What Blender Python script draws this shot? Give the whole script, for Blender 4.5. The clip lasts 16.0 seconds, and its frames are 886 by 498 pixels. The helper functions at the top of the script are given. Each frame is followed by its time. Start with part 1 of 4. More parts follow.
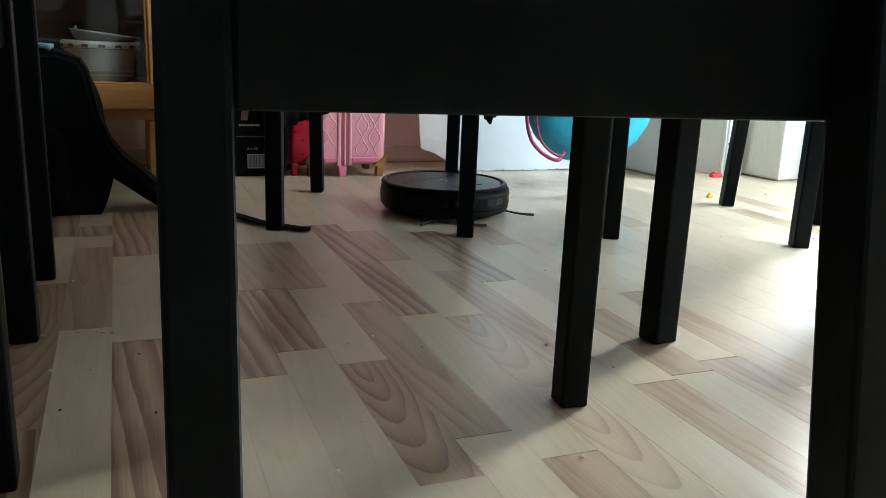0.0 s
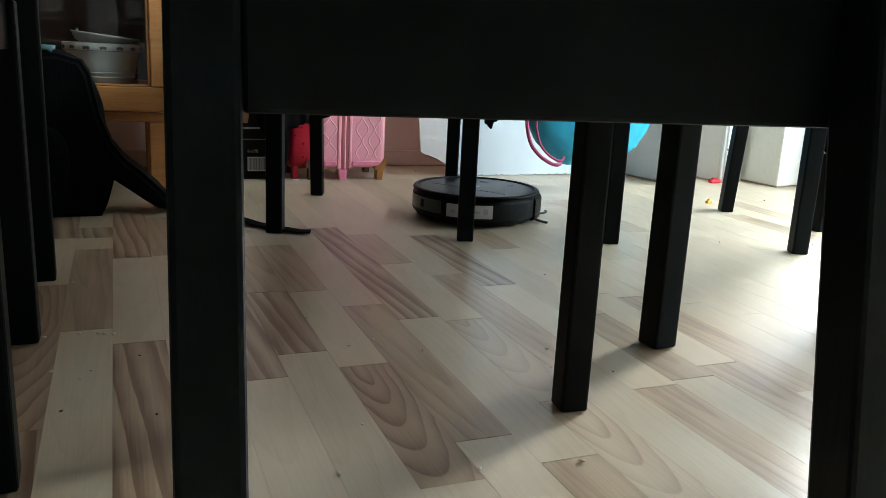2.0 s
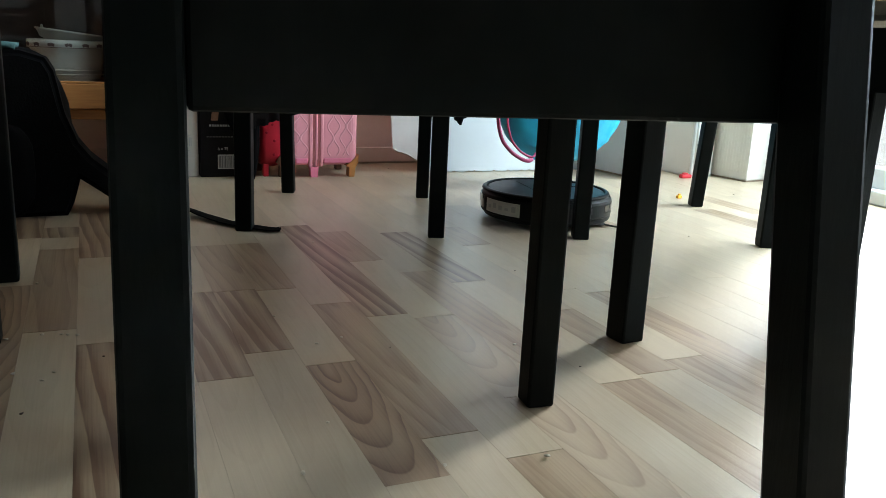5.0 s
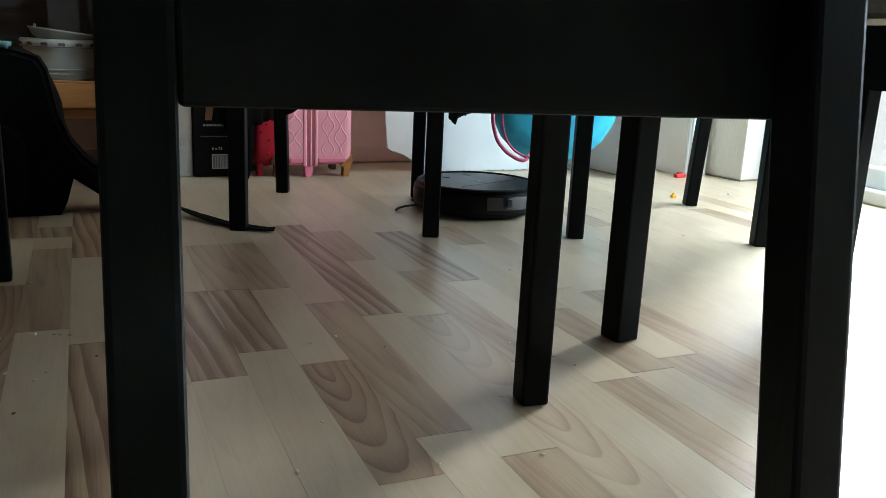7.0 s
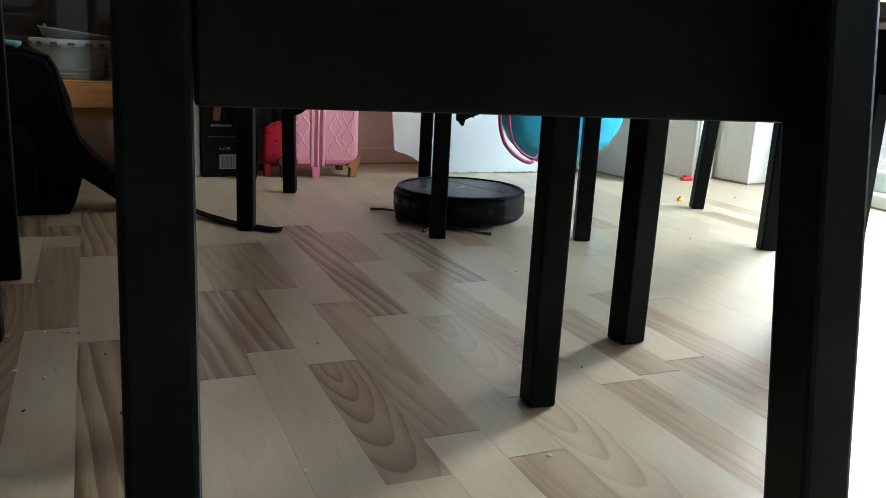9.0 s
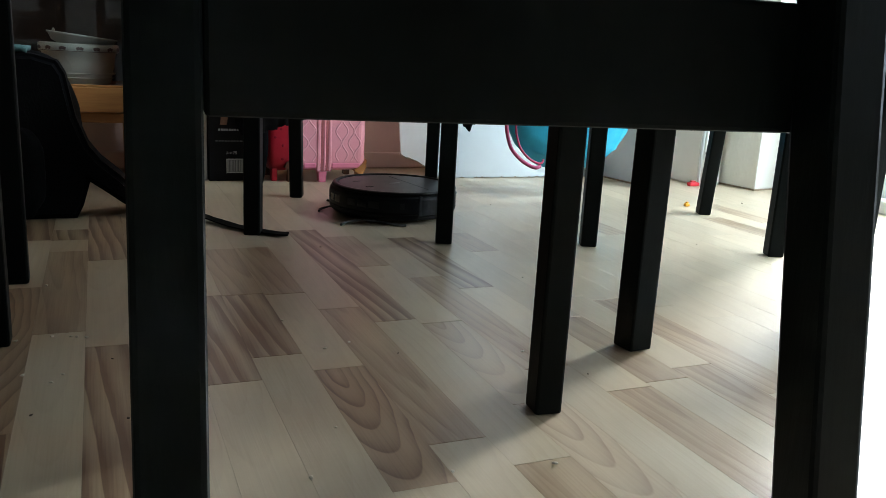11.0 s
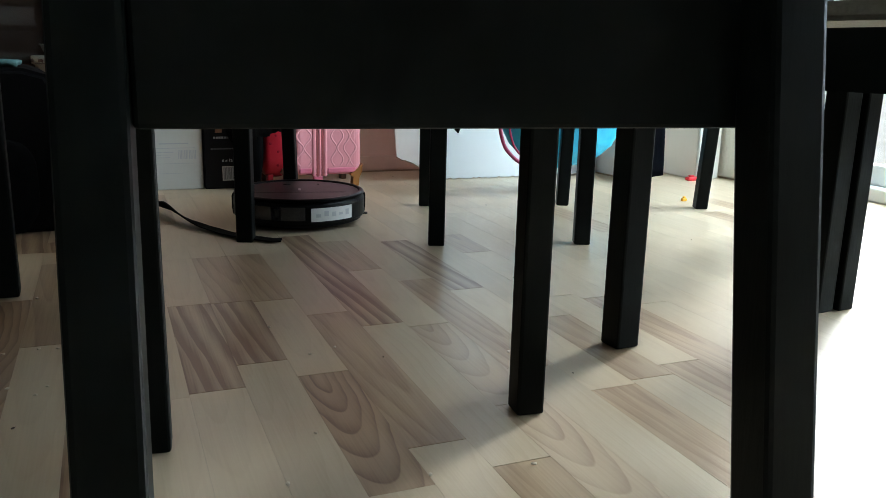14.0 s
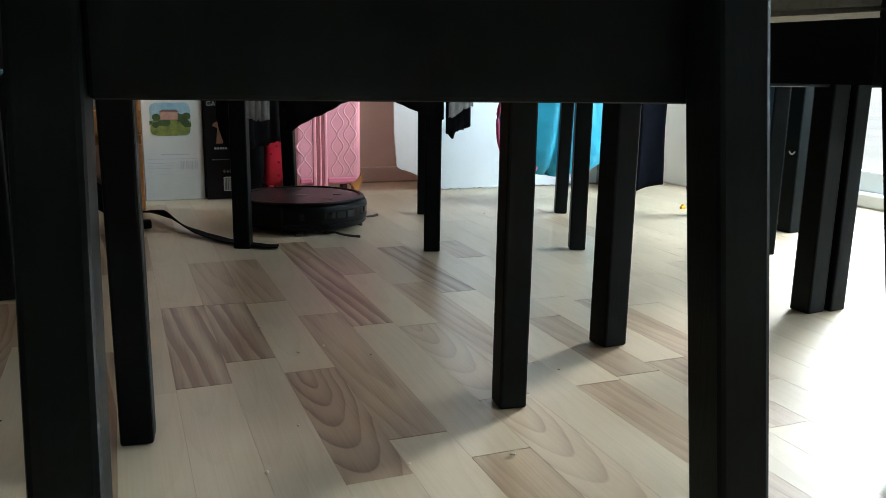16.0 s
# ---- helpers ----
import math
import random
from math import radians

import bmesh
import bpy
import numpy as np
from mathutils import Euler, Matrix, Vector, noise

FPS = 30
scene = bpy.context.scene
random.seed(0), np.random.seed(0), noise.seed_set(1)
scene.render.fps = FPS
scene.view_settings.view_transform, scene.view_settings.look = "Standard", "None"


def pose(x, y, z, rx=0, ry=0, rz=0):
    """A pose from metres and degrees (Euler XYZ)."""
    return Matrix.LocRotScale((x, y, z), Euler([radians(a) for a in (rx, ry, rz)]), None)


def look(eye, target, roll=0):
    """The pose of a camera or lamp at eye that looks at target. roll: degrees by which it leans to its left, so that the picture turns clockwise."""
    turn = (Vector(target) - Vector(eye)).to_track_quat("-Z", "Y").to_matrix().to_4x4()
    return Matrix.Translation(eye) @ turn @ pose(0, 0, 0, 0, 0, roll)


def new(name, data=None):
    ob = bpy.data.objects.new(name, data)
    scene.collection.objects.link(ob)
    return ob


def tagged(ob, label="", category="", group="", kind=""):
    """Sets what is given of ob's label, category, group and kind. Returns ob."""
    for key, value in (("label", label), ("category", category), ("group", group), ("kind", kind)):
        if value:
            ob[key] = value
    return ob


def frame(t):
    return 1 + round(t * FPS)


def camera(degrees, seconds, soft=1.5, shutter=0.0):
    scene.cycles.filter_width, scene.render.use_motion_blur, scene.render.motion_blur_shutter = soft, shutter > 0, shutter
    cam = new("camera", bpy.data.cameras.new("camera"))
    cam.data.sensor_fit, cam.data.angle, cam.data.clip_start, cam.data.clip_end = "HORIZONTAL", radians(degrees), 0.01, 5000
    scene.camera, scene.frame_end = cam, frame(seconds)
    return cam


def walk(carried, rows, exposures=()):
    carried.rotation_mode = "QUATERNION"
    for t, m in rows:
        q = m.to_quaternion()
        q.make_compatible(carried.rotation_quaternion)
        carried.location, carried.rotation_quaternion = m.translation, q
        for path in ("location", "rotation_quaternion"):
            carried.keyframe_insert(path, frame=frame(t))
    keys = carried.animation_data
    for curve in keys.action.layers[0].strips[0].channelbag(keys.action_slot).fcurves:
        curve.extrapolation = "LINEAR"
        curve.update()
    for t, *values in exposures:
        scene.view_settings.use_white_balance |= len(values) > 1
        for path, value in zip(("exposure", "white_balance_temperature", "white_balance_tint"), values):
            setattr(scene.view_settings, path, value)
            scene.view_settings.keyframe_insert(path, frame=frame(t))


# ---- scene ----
cam = camera(57.2, 16.0, soft=0.8)
PATH = [
    (0, (-0.256, 0.146, 0.42), (0.47, 1.945, -0.066), 2.4),
    (0.5, (-0.256, 0.147, 0.42), (0.477, 1.944, -0.065), 2.5),
    (1, (-0.253, 0.147, 0.42), (0.483, 1.943, -0.061), 2.5),
    (1.5, (-0.254, 0.146, 0.421), (0.481, 1.943, -0.058), 2.6),
    (2, (-0.261, 0.145, 0.42), (0.47, 1.944, -0.056), 2.8),
    (2.5, (-0.26, 0.144, 0.419), (0.463, 1.947, -0.056), 2.9),
    (3, (-0.261, 0.144, 0.42), (0.461, 1.947, -0.055), 3.0),
    (3.5, (-0.264, 0.145, 0.421), (0.46, 1.948, -0.052), 3.0),
    (4, (-0.261, 0.147, 0.419), (0.474, 1.947, -0.054), 3.0),
    (4.5, (-0.255, 0.144, 0.419), (0.503, 1.933, -0.057), 3.0),
    (5, (-0.247, 0.14, 0.421), (0.535, 1.917, -0.061), 2.7),
    (5.2, (-0.244, 0.14, 0.421), (0.546, 1.913, -0.063), 2.7),
    (7.5, (-0.247, 0.141, 0.418), (0.546, 1.913, -0.062), 2.7),
    (8, (-0.249, 0.14, 0.419), (0.541, 1.913, -0.062), 2.8),
    (8.5, (-0.25, 0.14, 0.419), (0.54, 1.914, -0.061), 2.9),
    (9, (-0.25, 0.14, 0.418), (0.532, 1.918, -0.059), 3.0),
    (9.5, (-0.252, 0.141, 0.417), (0.526, 1.922, -0.057), 3.1),
    (12, (-0.249, 0.139, 0.424), (0.513, 1.928, -0.041), 2.9),
    (12.5, (-0.238, 0.136, 0.423), (0.525, 1.925, -0.04), 2.5),
    (13, (-0.236, 0.136, 0.424), (0.522, 1.928, -0.041), 2.2),
    (13.5, (-0.233, 0.132, 0.423), (0.518, 1.924, -0.049), 1.9),
    (14, (-0.214, 0.126, 0.425), (0.532, 1.922, -0.043), 1.4),
    (14.5, (-0.211, 0.116, 0.414), (0.523, 1.921, -0.037), 1.1),
    (15, (-0.199, 0.106, 0.407), (0.523, 1.919, -0.031), 1.0),
    (15.5, (-0.195, 0.103, 0.4), (0.525, 1.919, -0.028), 1.1),
    (16, (-0.188, 0.098, 0.401), (0.537, 1.913, -0.025), 1.0),
]
walk(cam, [(t, look(eye, target, roll)) for t, eye, target, roll in PATH], exposures=[(0.0, 0.14), (5.0, 0.1), (7.5, 0.0), (9.5, 0.0), (12.0, -0.04), (14.0, 0.1), (16.0, 0.2)])

# ---- light and exposure ----
world = bpy.data.worlds.new("sky")
scene.world = world
world.use_nodes = True
wn = world.node_tree
sky = wn.nodes.new("ShaderNodeTexSky")
sky.sky_type = "NISHITA"
sky.sun_disc = False
sky.sun_elevation = radians(15)
sky.sun_rotation = radians(62)
sky.air_density, sky.dust_density = 1.0, 3.0
wn.links.new(sky.outputs[0], wn.nodes["Background"].inputs[0])
wn.nodes["Background"].inputs[1].default_value = 0.06

sun = new("sun", bpy.data.lights.new("sun", "SUN"))
sun.data.energy, sun.data.angle, sun.data.color = 6.6, radians(16), (0.90, 1.0, 1.04)
sun.matrix_world = look((8.8, 4.7, 2.67), (0, 0, 0))

# daylight that comes in through the glass door
day = new("door_daylight", bpy.data.lights.new("door_daylight", "AREA"))
day.data.shape, day.data.size, day.data.size_y = "RECTANGLE", 2.1, 1.5
day.data.energy, day.data.color = 120.0, (0.775, 1.0, 1.16)
day.matrix_world = look((2.20, 0.98, 1.29), (0.0, 0.98, 0.75))


# ---- node and mesh helpers ----
def material(name, base=(0.5, 0.5, 0.5), rough=0.6, metal=0.0, second=None, scale=8.0, bump=0.0, bump_scale=60.0, stretch=(1, 1, 1), spec=0.5, coat=0.0):
    m = bpy.data.materials.new(name)
    m.use_nodes = True
    t = m.node_tree
    b = t.nodes["Principled BSDF"]
    b.inputs["Base Color"].default_value = (*base, 1)
    b.inputs["Roughness"].default_value = rough
    b.inputs["Metallic"].default_value = metal
    b.inputs["Specular IOR Level"].default_value = spec
    b.inputs["Coat Weight"].default_value = coat
    co = t.nodes.new("ShaderNodeTexCoord")
    mp = t.nodes.new("ShaderNodeMapping")
    mp.inputs["Scale"].default_value = stretch
    t.links.new(co.outputs["Object"], mp.inputs[0])
    if second:
        n = t.nodes.new("ShaderNodeTexNoise")
        n.inputs["Scale"].default_value, n.inputs["Detail"].default_value, n.inputs["Roughness"].default_value = scale, 7, 0.65
        t.links.new(mp.outputs[0], n.inputs["Vector"])
        r = t.nodes.new("ShaderNodeValToRGB")
        r.color_ramp.elements[0].position, r.color_ramp.elements[1].position = 0.32, 0.7
        r.color_ramp.elements[0].color, r.color_ramp.elements[1].color = (*second, 1), (*base, 1)
        t.links.new(n.outputs[0], r.inputs[0])
        t.links.new(r.outputs[0], b.inputs["Base Color"])
        mr = t.nodes.new("ShaderNodeMapRange")
        mr.inputs["To Min"].default_value, mr.inputs["To Max"].default_value = min(1, rough * 1.15), rough * 0.85
        t.links.new(n.outputs[0], mr.inputs[0])
        t.links.new(mr.outputs[0], b.inputs["Roughness"])
    if bump:
        n2 = t.nodes.new("ShaderNodeTexNoise")
        n2.inputs["Scale"].default_value, n2.inputs["Detail"].default_value = bump_scale, 5
        t.links.new(mp.outputs[0], n2.inputs["Vector"])
        bp = t.nodes.new("ShaderNodeBump")
        bp.inputs["Strength"].default_value, bp.inputs["Distance"].default_value = bump, 0.002
        t.links.new(n2.outputs[0], bp.inputs["Height"])
        t.links.new(bp.outputs[0], b.inputs["Normal"])
    return m


def laminate(name, pale, line, strength, rings, streak=0.35, arch=0.11, centre=0.5, spread=0.4, slant=0.0, power=2.5, blotch=0.0, wander=0.034):
    """Printed wood: growth rings per metre, arched round a point ahead of the strip's middle, fine streaks along y."""
    m = bpy.data.materials.new(name)
    m.use_nodes = True
    t = m.node_tree
    N, K = t.nodes.new, t.links.new

    def math_node(op, a, b=None, clamp=False):
        n = N("ShaderNodeMath")
        n.operation, n.use_clamp = op, clamp
        for socket, value in zip(n.inputs, (a, b)):
            if value is None:
                continue
            if isinstance(value, (int, float)):
                socket.default_value = value
            else:
                K(value, socket)
        return n.outputs[0]

    def vector_node(op, a, b):
        n = N("ShaderNodeVectorMath")
        n.operation = op
        K(a, n.inputs[0])
        if isinstance(b, tuple):
            n.inputs[1].default_value = b
        else:
            K(b, n.inputs[1])
        return n.outputs["Value"] if op == "LENGTH" else n.outputs[0]

    def noise_node(vec, scale, detail, size=(1, 1, 1), rough=0.5):
        n = N("ShaderNodeTexNoise")
        n.inputs["Scale"].default_value, n.inputs["Detail"].default_value, n.inputs["Roughness"].default_value = scale, detail, rough
        K(vector_node("MULTIPLY", vec, size), n.inputs["Vector"])
        return n
    b = t.nodes["Principled BSDF"]
    co, info = N("ShaderNodeTexCoord"), N("ShaderNodeObjectInfo")
    rnd = info.outputs["Random"]
    two = math_node("FRACT", math_node("MULTIPLY", rnd, 37.0))
    shift = N("ShaderNodeCombineXYZ")
    K(math_node("MULTIPLY", math_node("SUBTRACT", two, 0.5), -0.03), shift.inputs[0])
    K(math_node("SUBTRACT", math_node("MULTIPLY", rnd, -spread), centre), shift.inputs[1])
    K(math_node("MULTIPLY", rnd, 9.0), shift.inputs[2])
    at = vector_node("ADD", co.outputs["Object"], shift.outputs[0])
    # rings: one sharp side and one soft side each, wandering and unevenly strong
    warp = noise_node(at, 7.0, 3, (1.0, 0.6, 1.0))
    wv = N("ShaderNodeVectorMath")
    wv.operation = "SCALE"
    wv.inputs["Scale"].default_value = wander
    K(warp.outputs["Color"], wv.inputs[0])
    bent = vector_node("ADD", at, wv.outputs[0])
    sep = N("ShaderNodeSeparateXYZ")
    K(bent, sep.inputs[0])
    side = math_node("ADD", sep.outputs[0], math_node("MULTIPLY", sep.outputs[1], slant))
    oval = N("ShaderNodeCombineXYZ")
    K(side, oval.inputs[0])
    K(math_node("MULTIPLY", sep.outputs[1], arch), oval.inputs[1])
    ln = N("ShaderNodeVectorMath")
    ln.operation = "LENGTH"
    K(oval.outputs[0], ln.inputs[0])
    saw = math_node("FRACT", math_node("MULTIPLY", ln.outputs["Value"], rings))
    ring = math_node("POWER", saw, power)
    edge = N("ShaderNodeMapRange")
    edge.inputs["From Min"].default_value, edge.inputs["From Max"].default_value = 1.0, 0.93
    K(saw, edge.inputs[0])
    ring = math_node("MULTIPLY", ring, edge.outputs[0])
    patch = noise_node(at, 14.0, 3, (2.2, 0.3, 1.0))
    amount = math_node("MULTIPLY", math_node("MULTIPLY", ring, patch.outputs[0]), strength)
    fine = noise_node(at, 60.0, 4, (6.0, 0.10, 1.0), 0.6)
    sr = N("ShaderNodeMapRange")
    sr.inputs["From Min"].default_value, sr.inputs["From Max"].default_value, sr.inputs["To Max"].default_value = 0.42, 0.85, streak
    K(fine.outputs[0], sr.inputs[0])
    broad = noise_node(at, 9.0, 2, (2.4, 0.35, 1.0))
    br = N("ShaderNodeMapRange")
    br.inputs["From Min"].default_value, br.inputs["From Max"].default_value, br.inputs["To Max"].default_value = 0.42, 0.68, blotch
    K(broad.outputs[0], br.inputs[0])
    total = math_node("ADD", math_node("ADD", amount, sr.outputs[0]), br.outputs[0], True)
    mx = N("ShaderNodeMix")
    mx.data_type = "RGBA"
    mx.inputs[6].default_value, mx.inputs[7].default_value = (*pale, 1), (*line, 1)
    K(total, mx.inputs[0])
    hs = N("ShaderNodeHueSaturation")
    vr = N("ShaderNodeMapRange")
    vr.inputs["To Min"].default_value, vr.inputs["To Max"].default_value = 0.92, 1.08
    K(two, vr.inputs[0])
    K(vr.outputs[0], hs.inputs["Value"])
    K(mx.outputs[2], hs.inputs["Color"])
    K(hs.outputs[0], b.inputs["Base Color"])
    b.inputs["Specular IOR Level"].default_value = 0.85
    smudge = noise_node(co.outputs["Object"], 5.0, 6)
    rr = N("ShaderNodeMapRange")
    rr.inputs["To Min"].default_value, rr.inputs["To Max"].default_value = 0.27, 0.45
    K(smudge.outputs[0], rr.inputs[0])
    K(rr.outputs[0], b.inputs["Roughness"])
    bp = N("ShaderNodeBump")
    bp.inputs["Strength"].default_value, bp.inputs["Distance"].default_value = 0.14, 0.001
    K(fine.outputs[0], bp.inputs["Height"])
    K(bp.outputs[0], b.inputs["Normal"])
    return m


def glass(name, tint=(1, 1, 1), rough=0.0):
    m = bpy.data.materials.new(name)
    m.use_nodes = True
    b = m.node_tree.nodes["Principled BSDF"]
    b.inputs["Base Color"].default_value = (*tint, 1)
    b.inputs["Roughness"].default_value = rough
    b.inputs["Transmission Weight"].default_value = 1.0
    b.inputs["IOR"].default_value = 1.45
    return m


PALE = laminate("laminate_pale", (0.525, 0.425, 0.296), (0.375, 0.272, 0.168), 0.42, 75, 0.30, 0.10, 0.1, 0.5, blotch=0.22)
TAN = laminate("laminate_tan", (0.435, 0.315, 0.198), (0.22, 0.124, 0.066), 0.95, 62, 0.45, 0.05, 0.2, 0.4, 0.06, blotch=0.4, wander=0.022)
BROWN = laminate("laminate_arched", (0.368, 0.248, 0.15), (0.14, 0.069, 0.036), 1.7, 88, 0.30, 0.19, 0.15, 0.03, blotch=0.3)
ARCH = laminate("laminate_pale_arched", (0.465, 0.36, 0.246), (0.24, 0.145, 0.085), 1.0, 80, 0.25, 0.20, 0.17, 0.06, blotch=0.2)
STREAK = laminate("laminate_streaked", (0.46, 0.34, 0.216), (0.175, 0.087, 0.046), 2.6, 46, 0.45, 0.012, 0.2, 0.3, 0.075, 1.5, blotch=0.4, wander=0.014)
JOINT = material("floor_joint", (0.24, 0.20, 0.16), 0.8, second=(0.18, 0.14, 0.11), scale=40)
BLACK = material("black_lacquer", (0.0021, 0.0038, 0.0036), 0.48, second=(0.0015, 0.0028, 0.0027), scale=30, bump=0.10, bump_scale=220, stretch=(1, 1, 0.15), spec=0.09)
SEATM = material("seat_weave", (0.30, 0.27, 0.23), 0.85, second=(0.22, 0.20, 0.17), scale=120, bump=0.3, bump_scale=300)
OAK = material("oak", (0.52, 0.225, 0.065), 0.5, second=(0.38, 0.145, 0.04), scale=10, bump=0.1, bump_scale=60, stretch=(1, 1, 8))
OAKH = material("oak_rail", (0.52, 0.225, 0.065), 0.5, second=(0.38, 0.145, 0.04), scale=10, bump=0.1, bump_scale=60, stretch=(0.6, 8, 8))
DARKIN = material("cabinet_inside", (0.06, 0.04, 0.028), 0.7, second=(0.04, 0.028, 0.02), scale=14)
WALL = material("wall_paint", (0.76, 0.56, 0.48), 0.9, second=(0.71, 0.51, 0.43), scale=3, bump=0.12, bump_scale=90)
# unseen walls: near-black colour chosen to hold back bounced light
DIMWALL = material("darkened_wall", (0.075, 0.075, 0.072), 0.9, second=(0.06, 0.06, 0.057), scale=3, bump=0.12, bump_scale=90)
# ceiling is out of view; its grey reduces the light it bounces down
CEIL = material("darkened_ceiling", (0.42, 0.40, 0.36), 0.95, second=(0.39, 0.37, 0.33), scale=2, bump=0.1, bump_scale=120)
WHITE = material("white_lacquer", (0.64, 0.66, 0.665), 0.5, second=(0.61, 0.63, 0.635), scale=4, bump=0.05, bump_scale=100)
CREAM = material("cream_paint", (0.78, 0.75, 0.68), 0.55, second=(0.74, 0.71, 0.63), scale=5, bump=0.06, bump_scale=90)
FRAMEM = material("door_frame_white", (0.82, 0.84, 0.82), 0.35, second=(0.78, 0.80, 0.78), scale=6)
PAPER = material("torn_white_paper", (0.74, 0.67, 0.63), 0.85, second=(0.69, 0.61, 0.57), scale=9, bump=0.2, bump_scale=40)
# brown of the torn paper edge, also painted shade under boards and cover
TORN_SHADE = material("torn_edge_and_shade", (0.50, 0.40, 0.30), 0.95, second=(0.38, 0.29, 0.21), scale=60)
ROBOTM = material("robot_black_plastic", (0.0016, 0.0020, 0.0024), 0.38, second=(0.0012, 0.0015, 0.0018), scale=40, bump=0.08, bump_scale=400, spec=0.13)
ROBTOP = material("robot_top_film", (0.004, 0.005, 0.006), 0.42, second=(0.003, 0.0037, 0.0045), scale=12, spec=0.28)
SMOKE = material("smoked_plastic", (0.018, 0.020, 0.026), 0.18, second=(0.012, 0.014, 0.018), scale=20, coat=0.5)
SLOT = material("sensor_window", (0.003, 0.0035, 0.004), 0.12, second=(0.002, 0.0024, 0.0028), scale=30, spec=0.35)
GROOVE = material("seam_black", (0.004, 0.004, 0.004), 0.8)
STICKER = material("white_sticker", (0.62, 0.61, 0.59), 0.5, second=(0.56, 0.55, 0.53), scale=20)
INK = material("grey_ink", (0.16, 0.16, 0.16), 0.7)
GREYINK = material("pale_grey_ink", (0.42, 0.42, 0.43), 0.7)
BRISTLE = material("brush_bristle", (0.03, 0.03, 0.03), 0.8, second=(0.06, 0.06, 0.06), scale=90)
PINK = material("pink_shell", (0.88, 0.35, 0.39), 0.42, second=(0.84, 0.31, 0.35), scale=6, bump=0.06, bump_scale=150)
# deeper pink for the middle foot and the painted shading of the lower edge
PINKB = material("pink_foot_and_edge_shade", (0.86, 0.24, 0.34), 0.4, second=(0.80, 0.20, 0.30), scale=8, spec=0.3)
PINKD = material("red_zip", (0.50, 0.12, 0.12), 0.5, second=(0.40, 0.09, 0.09), scale=8)
PINKL = material("pink_relief", (0.88, 0.40, 0.44), 0.75, second=(0.85, 0.37, 0.41), scale=10, spec=0.1)
SPOT = material("dark_red_spot", (0.22, 0.010, 0.02), 0.9, spec=0.1)
RED = material("red_shell", (0.44, 0.014, 0.03), 0.4, second=(0.36, 0.010, 0.02), scale=5, bump=0.05, spec=0.25)
FOOTD = material("brown_foot", (0.13, 0.045, 0.018), 0.45, second=(0.09, 0.03, 0.012), scale=30)
FOOT = material("amber_foot", (0.50, 0.20, 0.05), 0.4, second=(0.38, 0.14, 0.03), scale=30)
BOXW = material("box_card_white", (0.58, 0.56, 0.52), 0.6, second=(0.52, 0.50, 0.46), scale=5)
BOXB = material("box_card_black", (0.005, 0.0045, 0.005), 0.6, second=(0.007, 0.006, 0.006), scale=8, spec=0.12)
SKYP = material("print_sky", (0.16, 0.32, 0.42), 0.5, second=(0.34, 0.44, 0.47), scale=30)
LAWN = material("print_lawn", (0.27, 0.29, 0.06), 0.5, second=(0.10, 0.13, 0.03), scale=45)
TREEP = material("print_trees", (0.06, 0.10, 0.025), 0.5, second=(0.03, 0.05, 0.015), scale=80)
HOUSEP = material("print_house", (0.48, 0.25, 0.19), 0.5, second=(0.33, 0.16, 0.12), scale=60)
ROOFP = material("print_roof", (0.16, 0.10, 0.09), 0.5)
FAWN = material("print_fawn", (0.34, 0.17, 0.10), 0.5, second=(0.22, 0.10, 0.06), scale=60)
CLOTH = material("black_cotton", (0.004, 0.004, 0.0045), 0.95, second=(0.0025, 0.0025, 0.003), scale=30, bump=0.4, bump_scale=500, spec=0.06)
GREYCL = material("grey_jersey", (0.38, 0.38, 0.38), 0.95, second=(0.28, 0.28, 0.29), scale=60, bump=0.4, bump_scale=500, spec=0.1)
DENIM = material("dark_denim", (0.0018, 0.0022, 0.0042), 0.9, second=(0.0011, 0.0013, 0.0026), scale=50, bump=0.4, bump_scale=600, spec=0.05)
TURQ = material("turquoise_nylon", (0.010, 0.36, 0.50), 0.42, second=(0.008, 0.27, 0.40), scale=6, bump=0.7, bump_scale=16)
PIPING = material("magenta_cord", (0.42, 0.04, 0.12), 0.55)
PALECORD = material("pale_cord", (0.75, 0.72, 0.70), 0.6)
BAGM = material("black_nylon", (0.0032, 0.0032, 0.0034), 0.85, second=(0.002, 0.002, 0.0022), scale=25, bump=0.4, bump_scale=200, spec=0.06)
TEAL = material("teal_towel", (0.10, 0.20, 0.19), 0.95, second=(0.06, 0.13, 0.125), scale=50, bump=0.5, bump_scale=250)
ENAMEL = material("cream_enamel", (0.47, 0.48, 0.41), 0.4, second=(0.40, 0.41, 0.35), scale=8)
BOW = material("brown_print", (0.10, 0.06, 0.05), 0.6)
ORANGE = material("orange_plastic", (0.80, 0.36, 0.015), 0.4)
REDT = material("red_plastic", (0.62, 0.02, 0.03), 0.4)
TEALT = material("green_plastic", (0.10, 0.50, 0.38), 0.4)
CRUMB = material("crumb_pale", (0.70, 0.64, 0.54), 0.9)
CRUMBD = material("crumb_dark", (0.07, 0.05, 0.04), 0.9)
SKIRT = material("skirting_paint", (0.74, 0.56, 0.48), 0.6, second=(0.68, 0.50, 0.42), scale=9)
GLASS = glass("clear_glass")
GROUNDM = material("terrace_concrete", (0.55, 0.55, 0.52), 0.9, second=(0.46, 0.46, 0.43), scale=2, bump=0.2)


def mesh_of(bm, name):
    me = bpy.data.meshes.new(name)
    bm.to_mesh(me)
    bm.free()
    return me


